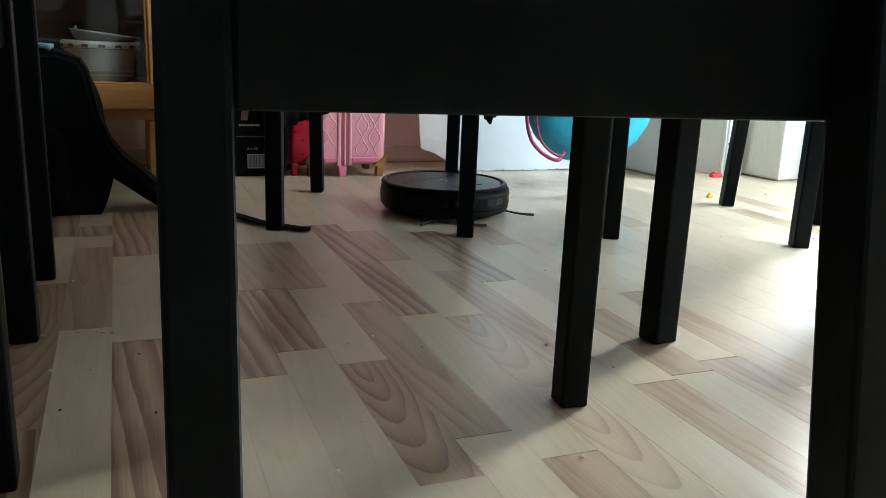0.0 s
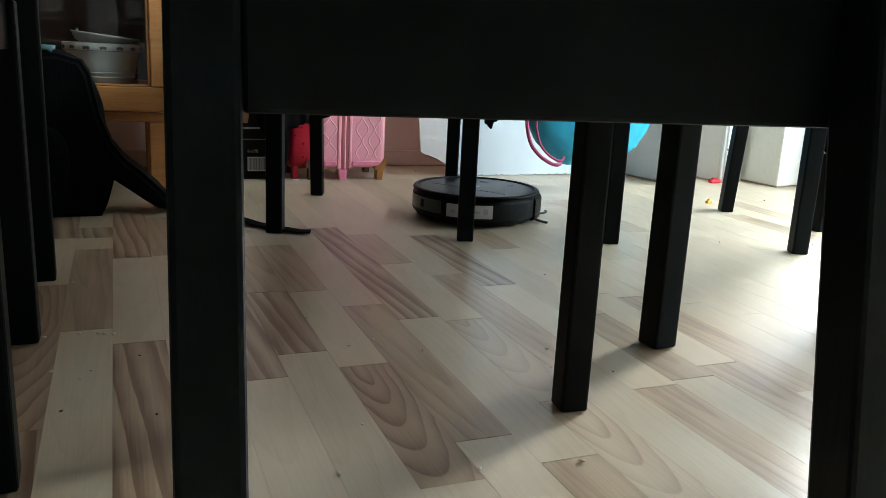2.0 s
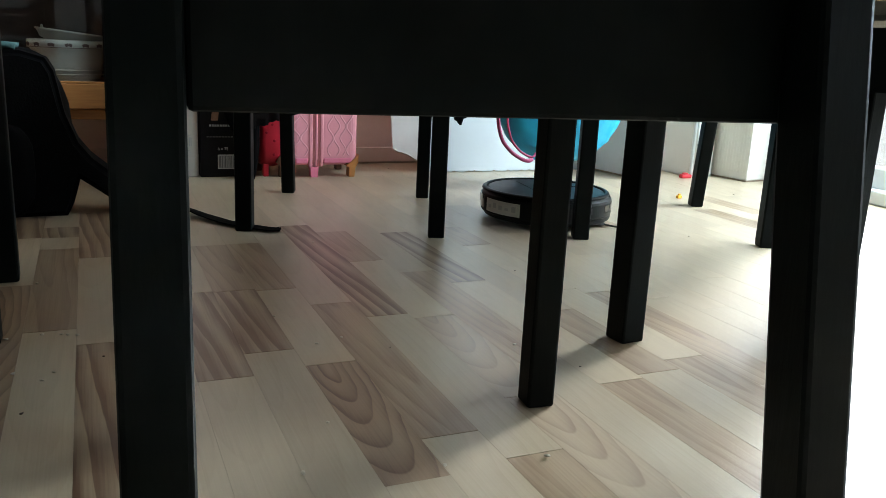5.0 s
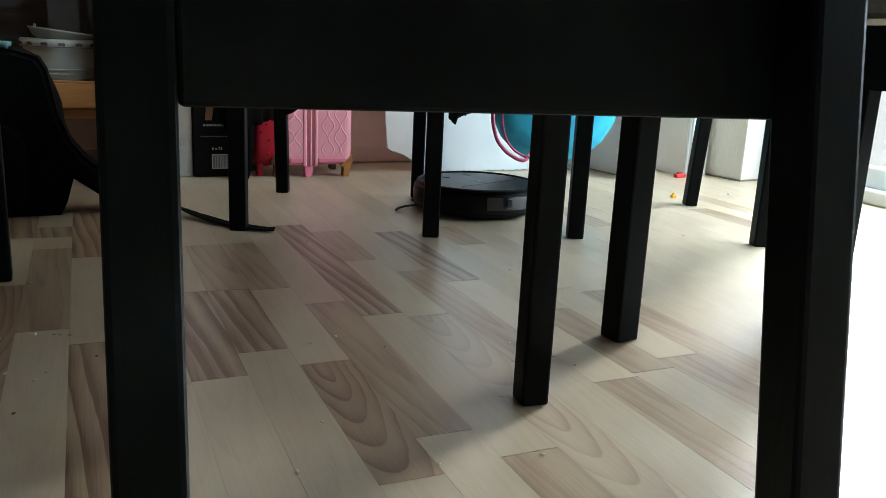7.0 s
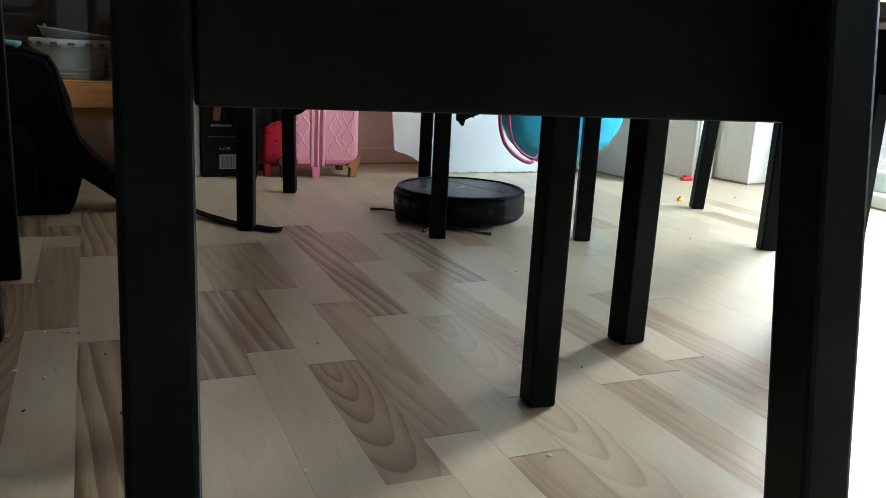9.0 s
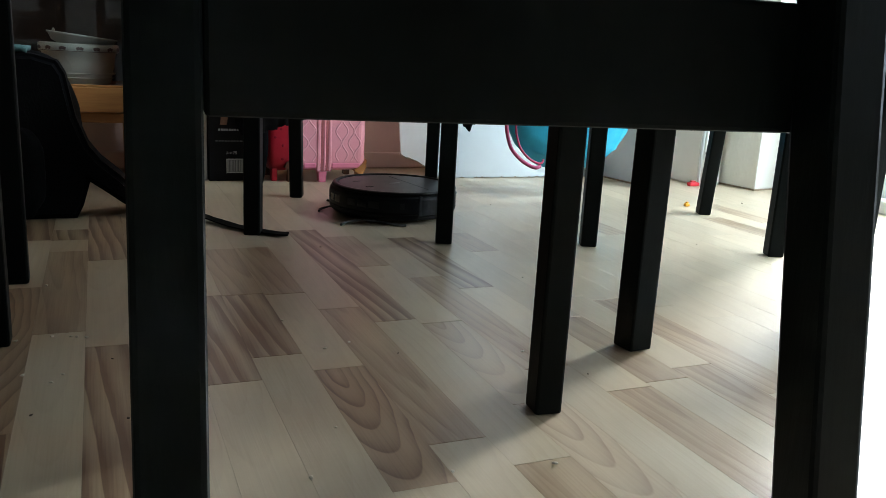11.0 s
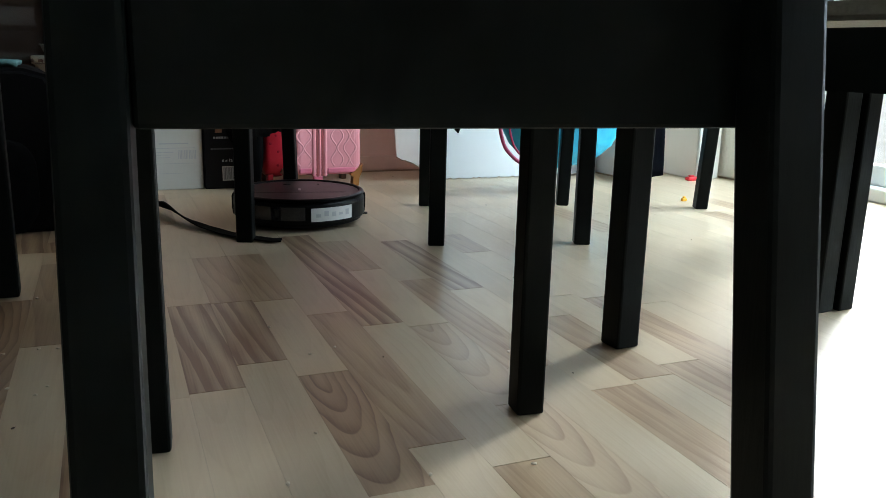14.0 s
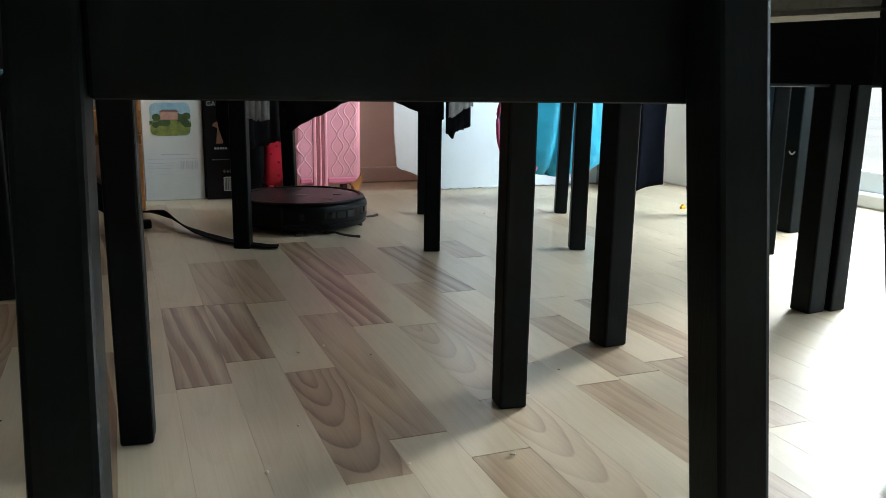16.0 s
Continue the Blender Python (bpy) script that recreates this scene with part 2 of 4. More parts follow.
def part(name, bm, mat, parent=None, label="", smooth=False):
    me = mesh_of(bm, name)
    me.materials.append(mat)
    if smooth:
        for p in me.polygons:
            p.use_smooth = True
    ob = new(name, me)
    if parent is not None:
        ob.parent = parent
    if label:
        tagged(ob, label)
    return ob


def box(bm, x0, y0, z0, x1, y1, z1, bevel=0.0, seg=2, m=None):
    r = bmesh.ops.create_cube(bm, size=1.0)
    vs = r["verts"]
    for v in vs:
        v.co = Vector((x0 + (v.co.x + 0.5) * (x1 - x0), y0 + (v.co.y + 0.5) * (y1 - y0), z0 + (v.co.z + 0.5) * (z1 - z0)))
    es = list({e for v in vs for e in v.link_edges})
    made = list(vs)
    if bevel > 0:
        r = bmesh.ops.bevel(bm, geom=es, offset=bevel, segments=seg, affect="EDGES", profile=0.5)
        made = list({v for f in r["faces"] for v in f.verts} | {v for v in vs if v.is_valid})
    if m is not None:
        bmesh.ops.transform(bm, matrix=m, verts=made)
    return bm


def boxm(*a, **k):
    return box(bmesh.new(), *a, **k)


def tube(points, r, sides=8, closed=False):
    """A round cord along points."""
    bm = bmesh.new()
    pts = [Vector(p) for p in points]
    rings = []
    n = len(pts)
    for i, p in enumerate(pts):
        a = pts[(i - 1) % n] if closed or i > 0 else p
        b = pts[(i + 1) % n] if closed or i < n - 1 else p
        d = (b - a).normalized()
        u = d.cross(Vector((0, 0, 1)))
        if u.length < 0.05:
            u = d.cross(Vector((1, 0, 0)))
        u.normalize()
        w = d.cross(u)
        rr = r(i / max(1, n - 1)) if callable(r) else r
        rings.append([bm.verts.new(p + (u * math.cos(q) + w * math.sin(q)) * rr) for q in [2 * math.pi * k / sides for k in range(sides)]])
    for i in range(n if closed else n - 1):
        A, B = rings[i], rings[(i + 1) % n]
        for k in range(sides):
            bm.faces.new((A[k], A[(k + 1) % sides], B[(k + 1) % sides], B[k]))
    if not closed:
        bm.faces.new(rings[0])
        bm.faces.new(rings[-1])
    bmesh.ops.recalc_face_normals(bm, faces=bm.faces)
    return bm


def lathe(profile, sides=64, a0=0.0, a1=360.0, cap=True):
    """Turns (radius, z) pairs round z, from a0 to a1 degrees."""
    bm = bmesh.new()
    full = abs(a1 - a0) >= 359.9
    n = sides if full else sides + 1
    rings = []
    for k in range(n):
        q = radians(a0 + (a1 - a0) * k / sides)
        rings.append([bm.verts.new((r * math.cos(q), r * math.sin(q), z)) for r, z in profile])
    for k in range(sides):
        A, B = rings[k], rings[(k + 1) % n]
        for i in range(len(profile) - 1):
            bm.faces.new((A[i], B[i], B[i + 1], A[i + 1]))
    if not full and cap:
        bm.faces.new(rings[0])
        bm.faces.new(rings[-1])
    bmesh.ops.remove_doubles(bm, verts=bm.verts, dist=1e-5)
    bmesh.ops.recalc_face_normals(bm, faces=bm.faces)
    return bm


def sheet(f, nu, nv, thick=0.003):
    """A cloth of some thickness: f(u, v) gives a point for u, v in 0..1."""
    bm = bmesh.new()
    P = [[bm.verts.new(f(i / nu, j / nv)) for j in range(nv + 1)] for i in range(nu + 1)]
    for i in range(nu):
        for j in range(nv):
            bm.faces.new((P[i][j], P[i + 1][j], P[i + 1][j + 1], P[i][j + 1]))
    bmesh.ops.recalc_face_normals(bm, faces=bm.faces)
    bmesh.ops.solidify(bm, geom=bm.faces[:], thickness=thick)
    return bm


def empty(name, m, label, category, group="", kind=""):
    ob = new(name)
    ob.matrix_world = m
    return tagged(ob, label, category, group, kind)


def prism(outline, y0, y1):
    """An outline in x, z drawn out along y."""
    bm = bmesh.new()
    a = [bm.verts.new((x, y0, z)) for x, z in outline]
    b = [bm.verts.new((x, y1, z)) for x, z in outline]
    bm.faces.new(a)
    bm.faces.new(b)
    for i in range(len(a)):
        j = (i + 1) % len(a)
        bm.faces.new((a[i], a[j], b[j], b[i]))
    bmesh.ops.recalc_face_normals(bm, faces=bm.faces)
    return bm


# ---- room ----
X0, X1, Y0, Y1, ZC = -2.4, 2.06, -1.9, 2.95, 2.5
DA, DB = -1.10, 2.30


def room():
    b = boxm(X0 - 0.15, Y1, -0.02, X1 + 0.15, Y1 + 0.15, ZC)
    tagged(part("wall_north", b, WALL), "warm white painted wall behind the boxes", kind="structure")
    # south and west walls stay out of view, darkened to keep fill low
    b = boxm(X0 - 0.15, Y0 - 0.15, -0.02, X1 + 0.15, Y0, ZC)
    tagged(part("wall_south", b, DIMWALL), "plain unseen wall, darkened to cut bounced light", kind="structure")
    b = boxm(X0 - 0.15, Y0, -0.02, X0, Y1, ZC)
    tagged(part("wall_west", b, DIMWALL), "plain unseen wall, darkened to cut bounced light", kind="structure")
    # east wall with the glass door's opening, y DA to DB
    b = bmesh.new()
    box(b, X1, Y0, -0.02, X1 + 0.15, DA, ZC)
    box(b, X1, DB, -0.02, X1 + 0.15, Y1, ZC)
    box(b, X1, DA, 2.12, X1 + 0.15, DB, ZC)
    box(b, X1, DA, -0.02, X1 + 0.15, DB, 0.02)
    tagged(part("wall_east", b, WALL), "white painted wall with a wide glass door", kind="structure")
    # unseen ceiling in a grey that weakens the fill from above
    b = boxm(X0 - 0.15, Y0 - 0.15, ZC, X1 + 0.15, Y1 + 0.15, ZC + 0.12)
    tagged(part("ceiling", b, CEIL), "plain unseen ceiling, greyed to cut bounced light", kind="structure")
    # glass door: three leaves in a white frame
    d = empty("door_1", pose(0, 0, 0), "wide white framed glass terrace door letting in daylight", "door", kind="structure")
    fr = bmesh.new()
    box(fr, X1 - 0.02, DA, 0.02, X1 + 0.08, DA + 0.07, 2.12, 0.004)
    box(fr, X1 - 0.02, DB - 0.07, 0.02, X1 + 0.08, DB, 2.12, 0.004)
    box(fr, X1 - 0.02, DA + 0.07, 2.05, X1 + 0.08, DB - 0.07, 2.12, 0.004)
    part("frame", fr, FRAMEM, d)
    part("sill", boxm(X1 - 0.055, DA, 0.0, X1 - 0.001, DB, 0.045, 0.006), FRAMEM, d, "white plastic threshold of the door")
    for y0, y1 in ((DA + 0.073, 0.047), (0.053, 1.172), (1.178, DB - 0.073)):
        lf = bmesh.new()
        box(lf, X1 + 0.0, y0, 0.03, X1 + 0.06, y0 + 0.07, 2.04, 0.006)
        box(lf, X1 + 0.0, y1 - 0.07, 0.03, X1 + 0.06, y1, 2.04, 0.006)
        box(lf, X1 + 0.0, y0 + 0.07, 0.03, X1 + 0.06, y1 - 0.07, 0.11, 0.006)
        box(lf, X1 + 0.0, y0 + 0.07, 1.96, X1 + 0.06, y1 - 0.07, 2.04, 0.006)
        leaf = part("door_leaf", lf, FRAMEM, d)
        pane = part("pane", boxm(X1 + 0.025, y0 + 0.071, 0.111, X1 + 0.037, y1 - 0.071, 1.959), GLASS, leaf, "clear glass pane")
        pane.visible_shadow = False
    sk = part("baseboard", boxm(X0, Y1 - 0.012, 0.005, X1 - 0.06, Y1 - 0.0005, 0.058, 0.003), SKIRT)
    tagged(sk, "pale painted baseboard along the far wall", kind="structure")
    # thin brown strip that paints the shadow along the foot of the wall
    gap = part("baseboard_shade", boxm(X0, Y1 - 0.009, 0.0, X1 - 0.06, Y1 - 0.0008, 0.0048), TORN_SHADE)
    tagged(gap, "brown strip painted as the shade under the baseboard", kind="structure")
    # outside
    g = boxm(X1 + 0.16, -60, -0.12, 120, 60, -0.04)
    tagged(part("ground", g, GROUNDM), "pale concrete terrace and ground outside the door", kind="structure")


room()


# ---- chairs ----
def chair(m, label, depth=0.48, wf=0.432, wb=0.392, L=0.0185, pad=None, B=0.0175, lean=0.165, splay=0.0):
    """Black chair; front towards +y of its own space. wf, wb: leg spacing in front and behind."""
    c = empty("dining_chair", m, label, "chair", "dining chairs")
    h, f, w = depth / 2, wf / 2, wb / 2
    e = -h + 0.0775  # the back legs lean: their foot stands further back than the seat's edge
    for s in (-1, 1):
        part("front_leg", boxm(s * f - L, h - L, 0.0, s * f + L, h + L, 0.455, 0.0035), BLACK, c)
        b = bmesh.new()
        box(b, s * w - B, -h - 0.020, 0.0, s * w + B, -h + 0.020, 0.47, 0.004)
        for v in b.verts:
            v.co.y += v.co.z * (lean if s > 0 else 0.165)
            v.co.x -= v.co.z * (splay if s > 0 else 0.0)
        bt = bmesh.new()
        box(bt, s * w - B, e - 0.020, 0.4701, s * w + B, e + 0.020, 0.93, 0.004)
        for v in bt.verts:
            v.co.y -= max(0.0, (v.co.z - 0.47)) * 0.16 + (0.47 * (0.165 - lean) if s > 0 else 0.0)
            v.co.x -= 0.47 * splay if s > 0 else 0.0
        part("back_leg", b, BLACK, c)
        part("back_post", bt, BLACK, c)
    # rails
    part("back_rail", boxm(-w + B + 0.0001, e - 0.018, 0.3835, w - B - 0.0001, e + 0.006, 0.462, 0.003), BLACK, c)
    part("front_rail", boxm(-f + L + 0.0001, h - 0.012, 0.387, f - L - 0.0001, h + 0.012, 0.462, 0.003), BLACK, c)
    for s in (-1, 1):
        b = prism([(e + 0.021, 0.395), (h - L - 0.0003, 0.395), (h - L - 0.0003, 0.462), (e + 0.021, 0.462)], -0.010, 0.010)
        for v in b.verts:
            y, off, z = v.co.x, v.co.y, v.co.z
            k = (y - e) / (h - e)
            v.co = Vector((s * (w + (f - w) * k) + off, y, z))
        bmesh.ops.recalc_face_normals(b, faces=b.faces)
        part("side_rail", b, BLACK, c)
    b = bmesh.new()
    z0, z1 = 0.4705, 0.492
    o = [(-w + B + 0.001, e - 0.016), (w - B - 0.001, e - 0.016), (f + 0.012, h + 0.014), (-f - 0.012, h + 0.014)]
    lo = [b.verts.new((x, y, z0)) for x, y in o]
    hi = [b.verts.new((x, y, z1)) for x, y in o]
    b.faces.new(lo)
    b.faces.new(hi)
    for i in range(4):
        b.faces.new((lo[i], lo[(i + 1) % 4], hi[(i + 1) % 4], hi[i]))
    bmesh.ops.recalc_face_normals(b, faces=b.faces)
    bmesh.ops.bevel(b, geom=b.edges[:], offset=0.006, segments=2, affect="EDGES")
    part("seat", b, pad or SEATM, c, "" if pad else "greyish beige seat pad")
    for z in (0.60, 0.72, 0.86):
        y = e - (z - 0.47) * 0.16
        part("back_slat", boxm(-w + B + 0.0001, y - 0.009, z - 0.025, w - B - 0.0001, y + 0.009, z + 0.025, 0.003), BLACK, c)
    return c


chair(pose(0.0, 0.729, 0, 0, 0, -6.3), "black lacquered wooden chair with a beige seat at the table", 0.48, 0.432, 0.4035, L=0.0175, B=0.0184, lean=0.105, splay=0.036)
chair(pose(0.352, 2.111, 0, 0, 0, 159), "black wooden chair with dark clothes draped over it", 0.492, 0.432, 0.38)
chair(pose(1.0975, 1.8625, 0, 0, 0, 156.5), "black wooden chair beside a hanging turquoise bag", 0.505, 0.436, 0.405)
chair(pose(0.7265, 0.885, 0, 0, 0, 5), "black lacquered wooden chair with a beige seat at the table", 0.48, 0.438, L=0.0205)
chair(pose(1.208, 0.92, 0, 0, 0, 5), "black lacquered wooden chair with a beige seat at the table", 0.48)
chair(pose(-0.611, 1.103, 0, 0, 0, 0), "black lacquered wooden chair at the end of the table", 0.48, 0.436, pad=BLACK)


def table():
    t = empty("dining_table", pose(0, 0, 0), "black dining table on four square legs", "table")
    c, s = math.cos(radians(2.5)), math.sin(radians(2.5))
    m = pose(-0.396, 1.66, 0, 0, 0, 2.5)
    W, D = 1.862, 0.72
    for x, y in ((0, 0), (W, 0), (-0.022, -D), (W, -D)):
        part("leg", boxm(x - 0.024, y - 0.024, 0.0, x + 0.024, y + 0.024, 0.70, 0.004, m=m), BLACK, t)
    part("tabletop", boxm(-0.06, -D - 0.06, 0.7005, W + 0.06, 0.06, 0.735, 0.005, m=m), BLACK, t)
    for y in (0, -D):
        part("apron", boxm(0.0245, y - 0.01, 0.62, W - 0.0245, y + 0.01, 0.6995, 0.002, m=m), BLACK, t)
    for x in (0, W):
        part("apron", boxm(x - 0.01, -D + 0.0245, 0.62, x + 0.01, -0.0245, 0.6995, 0.002, m=m), BLACK, t)


table()


# ---- robot vacuum, front towards +x ----
def arcplate(r0, r1, z0, z1, a0, a1, n=10):
    return lathe([(r0, z0), (r1, z0), (r1, z1), (r0, z1), (r0, z0)], n, a0, a1, cap=False)


def robot():
    r = empty("robot_vacuum", pose(0, 0, 0), "round black robot vacuum cleaner driving on the floor", "robot vacuum")
    R = 0.165
    prof = [(0.0, 0.008), (0.130, 0.008), (0.146, 0.009), (0.152, 0.012), (0.153, 0.0185), (0.158, 0.0195), (0.1605, 0.023), (0.1605, 0.060), (0.159, 0.066), (0.155, 0.0715), (0.149, 0.0735), (0.146, 0.0725), (0.0, 0.0725)]
    part("body", lathe(prof, 96), ROBOTM, r, smooth=False)
    rim = lathe([(0.147, 0.0730), (0.148, 0.0795), (0.154, 0.0800), (0.1585, 0.0775), (0.1600, 0.0735), (0.147, 0.0730)], 96)
    part("top_rim", rim, ROBOTM, r, "raised glossy black rim", smooth=True)
    part("top_cover", lathe([(0.0, 0.0728), (0.1462, 0.0728), (0.1462, 0.0762), (0.140, 0.0770), (0.0, 0.0775)], 72), ROBTOP, r, "smooth black top cover", smooth=True)
    # bumper round the front half
    bp = lathe([(0.1608, 0.027), (0.1650, 0.0275), (0.1665, 0.030), (0.1665, 0.060), (0.1650, 0.066), (0.1610, 0.0705), (0.1608, 0.027)], 60, -85, 85)
    bump = part("bumper", bp, ROBOTM, r, "black bumper round the front")
    part("bumper_lip", lathe([(0.152, 0.011), (0.1590, 0.012), (0.1640, 0.016), (0.1655, 0.021), (0.1655, 0.0265), (0.152, 0.0265), (0.152, 0.011)], 60, -84, 84), ROBOTM, r)
    for a in (-87, 87):
        part("seam", arcplate(0.155, 0.1612, 0.022, 0.071, a - 1.2, a + 1.2, 3), GROOVE, r, "narrow black seam")
    # dark glossy windows in the bumper
    for a in (-46, -35, -24, -6, 6, 24, 35, 46):
        part("sensor_window", arcplate(0.1640, 0.1672, 0.040, 0.0565, a - 4.5, a + 4.5, 5), SLOT, bump, "glossy dark sensor window")
    part("side_sensor", arcplate(0.1640, 0.1672, 0.040, 0.055, 68, 72, 3), GROOVE, bump)
    part("side_sensor", arcplate(0.1640, 0.1672, 0.040, 0.055, -72, -68, 3), GROOVE, bump)
    # smoked dust box behind
    part("dust_box", arcplate(0.155, 0.1625, 0.030, 0.062, 139, 183, 20), SMOKE, r, "smoked glossy dust box wall")
    part("dust_box_latch", arcplate(0.158, 0.1635, 0.038, 0.056, 158, 162, 4), GROOVE, r)
    lab = part("sticker", arcplate(0.1600, 0.1618, 0.0270, 0.0585, 188, 228, 18), STICKER, r, "white paper sticker with small print")
    for k in range(5):
        a = 194 + k * 7
        part("print_bar", arcplate(0.1610, 0.1622, 0.037 + 0.002 * (k % 2), 0.045 + 0.003 * ((k * 2) % 3), a - 2.0, a + 2.0, 3), GREYINK, lab, "small grey print")
    # top details
    part("button", lathe([(0.0, 0.0776), (0.011, 0.0776), (0.0105, 0.0790), (0.0, 0.0792)], 24), ROBTOP, r).location = (0.085, 0.03, 0)
    part("logo_bar", boxm(-0.014, -0.003, 0.0776, 0.014, 0.003, 0.0782), GREYINK, r, "small grey printed mark").location = (0.0, 0.0, 0)
    part("lid_seam", boxm(-0.001, -0.11, 0.0771, 0.001, 0.11, 0.0776), GROOVE, r).location = (-0.04, 0, 0)
    part("indicator_bar", boxm(-0.012, -0.003, 0.0776, 0.012, 0.003, 0.0784, 0.0003), ROBTOP, r).location = (0.085, -0.05, 0)
    for y in (-0.105, 0.105):
        w = lathe([(0.0, -0.012), (0.026, -0.012), (0.029, -0.007), (0.029, 0.007), (0.026, 0.012), (0.0, 0.012)], 28)
        bmesh.ops.transform(w, matrix=pose(0, y, 0.0292, 90, 0, 0), verts=w.verts)
        part("wheel", w, BRISTLE, r, "black rubber drive wheel")
    brushes = []
    for y in (-1, 1):
        hub = part("side_brush", lathe([(0.0, 0.004), (0.014, 0.004), (0.016, 0.008), (0.010, 0.013), (0.0, 0.013)], 20), BRISTLE, r, "black side brush with bristle arms")
        for k in range(3):
            a = radians(120 * k)
            pts = [(math.cos(a + 0.35 * q * q) * (0.012 + 0.078 * q), math.sin(a + 0.35 * q * q) * (0.012 + 0.078 * q), 0.0075 - 0.004 * q) for q in [i / 6 for i in range(7)]]
            part("bristle_arm", tube(pts, lambda q: 0.0022 + 0.0012 * q, 6), BRISTLE, hub)
        hub.location = (0.108, y * 0.098, 0)
        brushes.append(hub)
    return r, brushes


ROB, BRUSHES = robot()
ROB.scale = (1.022, 1.022, 1.022)


# ---- oak display cabinet ----
def cabinet():
    c = empty("display_cabinet", pose(0, 0, 0), "oak display cabinet with a glass door and crockery inside", "cabinet")
    xl, xr, yf, yb = -0.98, -0.128, 2.54, 2.92
    for x in (xl, xr - 0.052):
        for y in (yf + 0.004, yb - 0.056):
            part("leg", boxm(x, y, 0.0, x + 0.052, y + 0.052, 0.1875, 0.003), OAK, c)
    part("base_rail", boxm(xl, yf, 0.188, xr, yf + 0.03, 0.2145, 0.003), OAKH, c, "reddish oak rail")
    part("bottom_board", boxm(xl, yf + 0.031, 0.192, xr, yb, 0.2155, 0.002), OAKH, c)
    part("inner_floor", boxm(xl + 0.022, yf + 0.035, 0.216, xr - 0.022, yb - 0.02, 0.283), OAKH, c)
    for x in (xl, xr - 0.02):
        part("side_panel", boxm(x, yf + 0.006, 0.216, x + 0.02, yb, 1.7, 0.002), OAK, c)
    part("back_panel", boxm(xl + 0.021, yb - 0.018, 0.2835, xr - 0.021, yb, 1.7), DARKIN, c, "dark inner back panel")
    part("top_board", boxm(xl, yf, 1.701, xr, yb, 1.73, 0.003), OAKH, c)
    part("shelf", boxm(xl + 0.021, yf + 0.05, 0.66, xr - 0.021, yb - 0.02, 0.68, 0.002), OAKH, c)
    d = part("door_frame", boxm(xl, yf - 0.022, 0.218, xr - 0.001, yf - 0.001, 0.283, 0.003), OAKH, c, "oak frame of the glass door")
    for x in (xl, xr - 0.045):
        part("stile", boxm(x, yf - 0.022, 0.2835, x + 0.044, yf - 0.001, 1.65, 0.004), OAK, d)
    part("top_rail", boxm(xl, yf - 0.022, 1.6505, xr - 0.001, yf - 0.001, 1.70, 0.003), OAKH, d)
    part("inner_bead", boxm(xr - 0.052, yf - 0.018, 0.2835, xr - 0.0455, yf - 0.004, 1.65, 0.002), OAK, d)
    part("inner_bead", boxm(xl + 0.045, yf - 0.018, 0.2835, xr - 0.0525, yf - 0.004, 0.2895, 0.002), OAKH, d)
    pane = part("pane", boxm(xl + 0.045, yf - 0.012, 0.29, xr - 0.053, yf - 0.008, 1.65), GLASS, d, "clear glass pane")
    pane.visible_shadow = False


cabinet()


def crockery():
    t = empty("enamel_tub", pose(-0.292, 2.70, 0.2832), "cream oval enamel tub with a rim of printed bows", "tub")
    prof = [(0.0, 0.0), (0.072, 0.0), (0.080, 0.004), (0.090, 0.05), (0.096, 0.085), (0.104, 0.088), (0.104, 0.108), (0.099, 0.110), (0.098, 0.094), (0.088, 0.06), (0.075, 0.01), (0.0, 0.008)]
    part("tub_body", lathe(prof, 48), ENAMEL, t, smooth=True)
    for z in (0.018, 0.030):
        part("ridge", lathe([(0.085 + z * 0.2, z - 0.002), (0.0875 + z * 0.2, z), (0.085 + z * 0.2, z + 0.002)], 48), ENAMEL, t)
    for k in range(7):
        a = radians(200 + k * 24)
        b = bmesh.new()
        for s in (-1, 1):
            box(b, min(0, s * 0.009), -0.0008, -0.004, max(0, s * 0.009), 0.0008, 0.004, m=pose(0, 0, 0, 0, s * 18, 0))
        ob = part("bow_print", b, BOW, t, "small brown printed bow")
        ob.matrix_basis = pose(0.1045 * math.cos(a), 0.1045 * math.sin(a), 0.098, 0, 0, math.degrees(a) + 90)
    part("swag_print", lathe([(0.1042, 0.0885), (0.1049, 0.0893), (0.1042, 0.0901)], 48), BOW, t)
    s = empty("small_bowl", pose(-0.285, 2.70, 0.381, 0, 6, 0), "small cream enamel bowl stacked in the tub", "bowl")
    part("bowl_body", lathe([(0.0, 0.0), (0.05, 0.0), (0.078, 0.012), (0.088, 0.030), (0.092, 0.031), (0.091, 0.035), (0.084, 0.033), (0.05, 0.006), (0.0, 0.005)], 40), ENAMEL, s, smooth=True)
    pts = [(-0.074, 0.02 * math.cos(q), 0.026 + 0.014 * math.sin(q)) for q in [math.pi * i / 10 for i in range(11)]]
    part("handle", tube(pts, 0.0035, 8), ENAMEL, s, smooth=True)


crockery()


# ---- backpack, towel and strap ----
def lump(w, d, h, seed, power=0.55, n=24, rough=0.02):
    bm = bmesh.new()
    bmesh.ops.create_uvsphere(bm, u_segments=n * 2, v_segments=n, radius=1.0)
    for v in bm.verts:
        p = v.co.copy()
        q = Vector([math.copysign(abs(c) ** power, c) for c in p])
        k = 1 + rough * 4 * noise.noise(p * 2.1 + Vector((seed, 0, 0))) + rough * noise.noise(p * 6 + Vector((0, seed, 0)))
        v.co = Vector((q.x * w * k, q.y * d * k, (q.z * k + 1) * h / 2))
        v.co.z = max(0.0, v.co.z)
    return bm


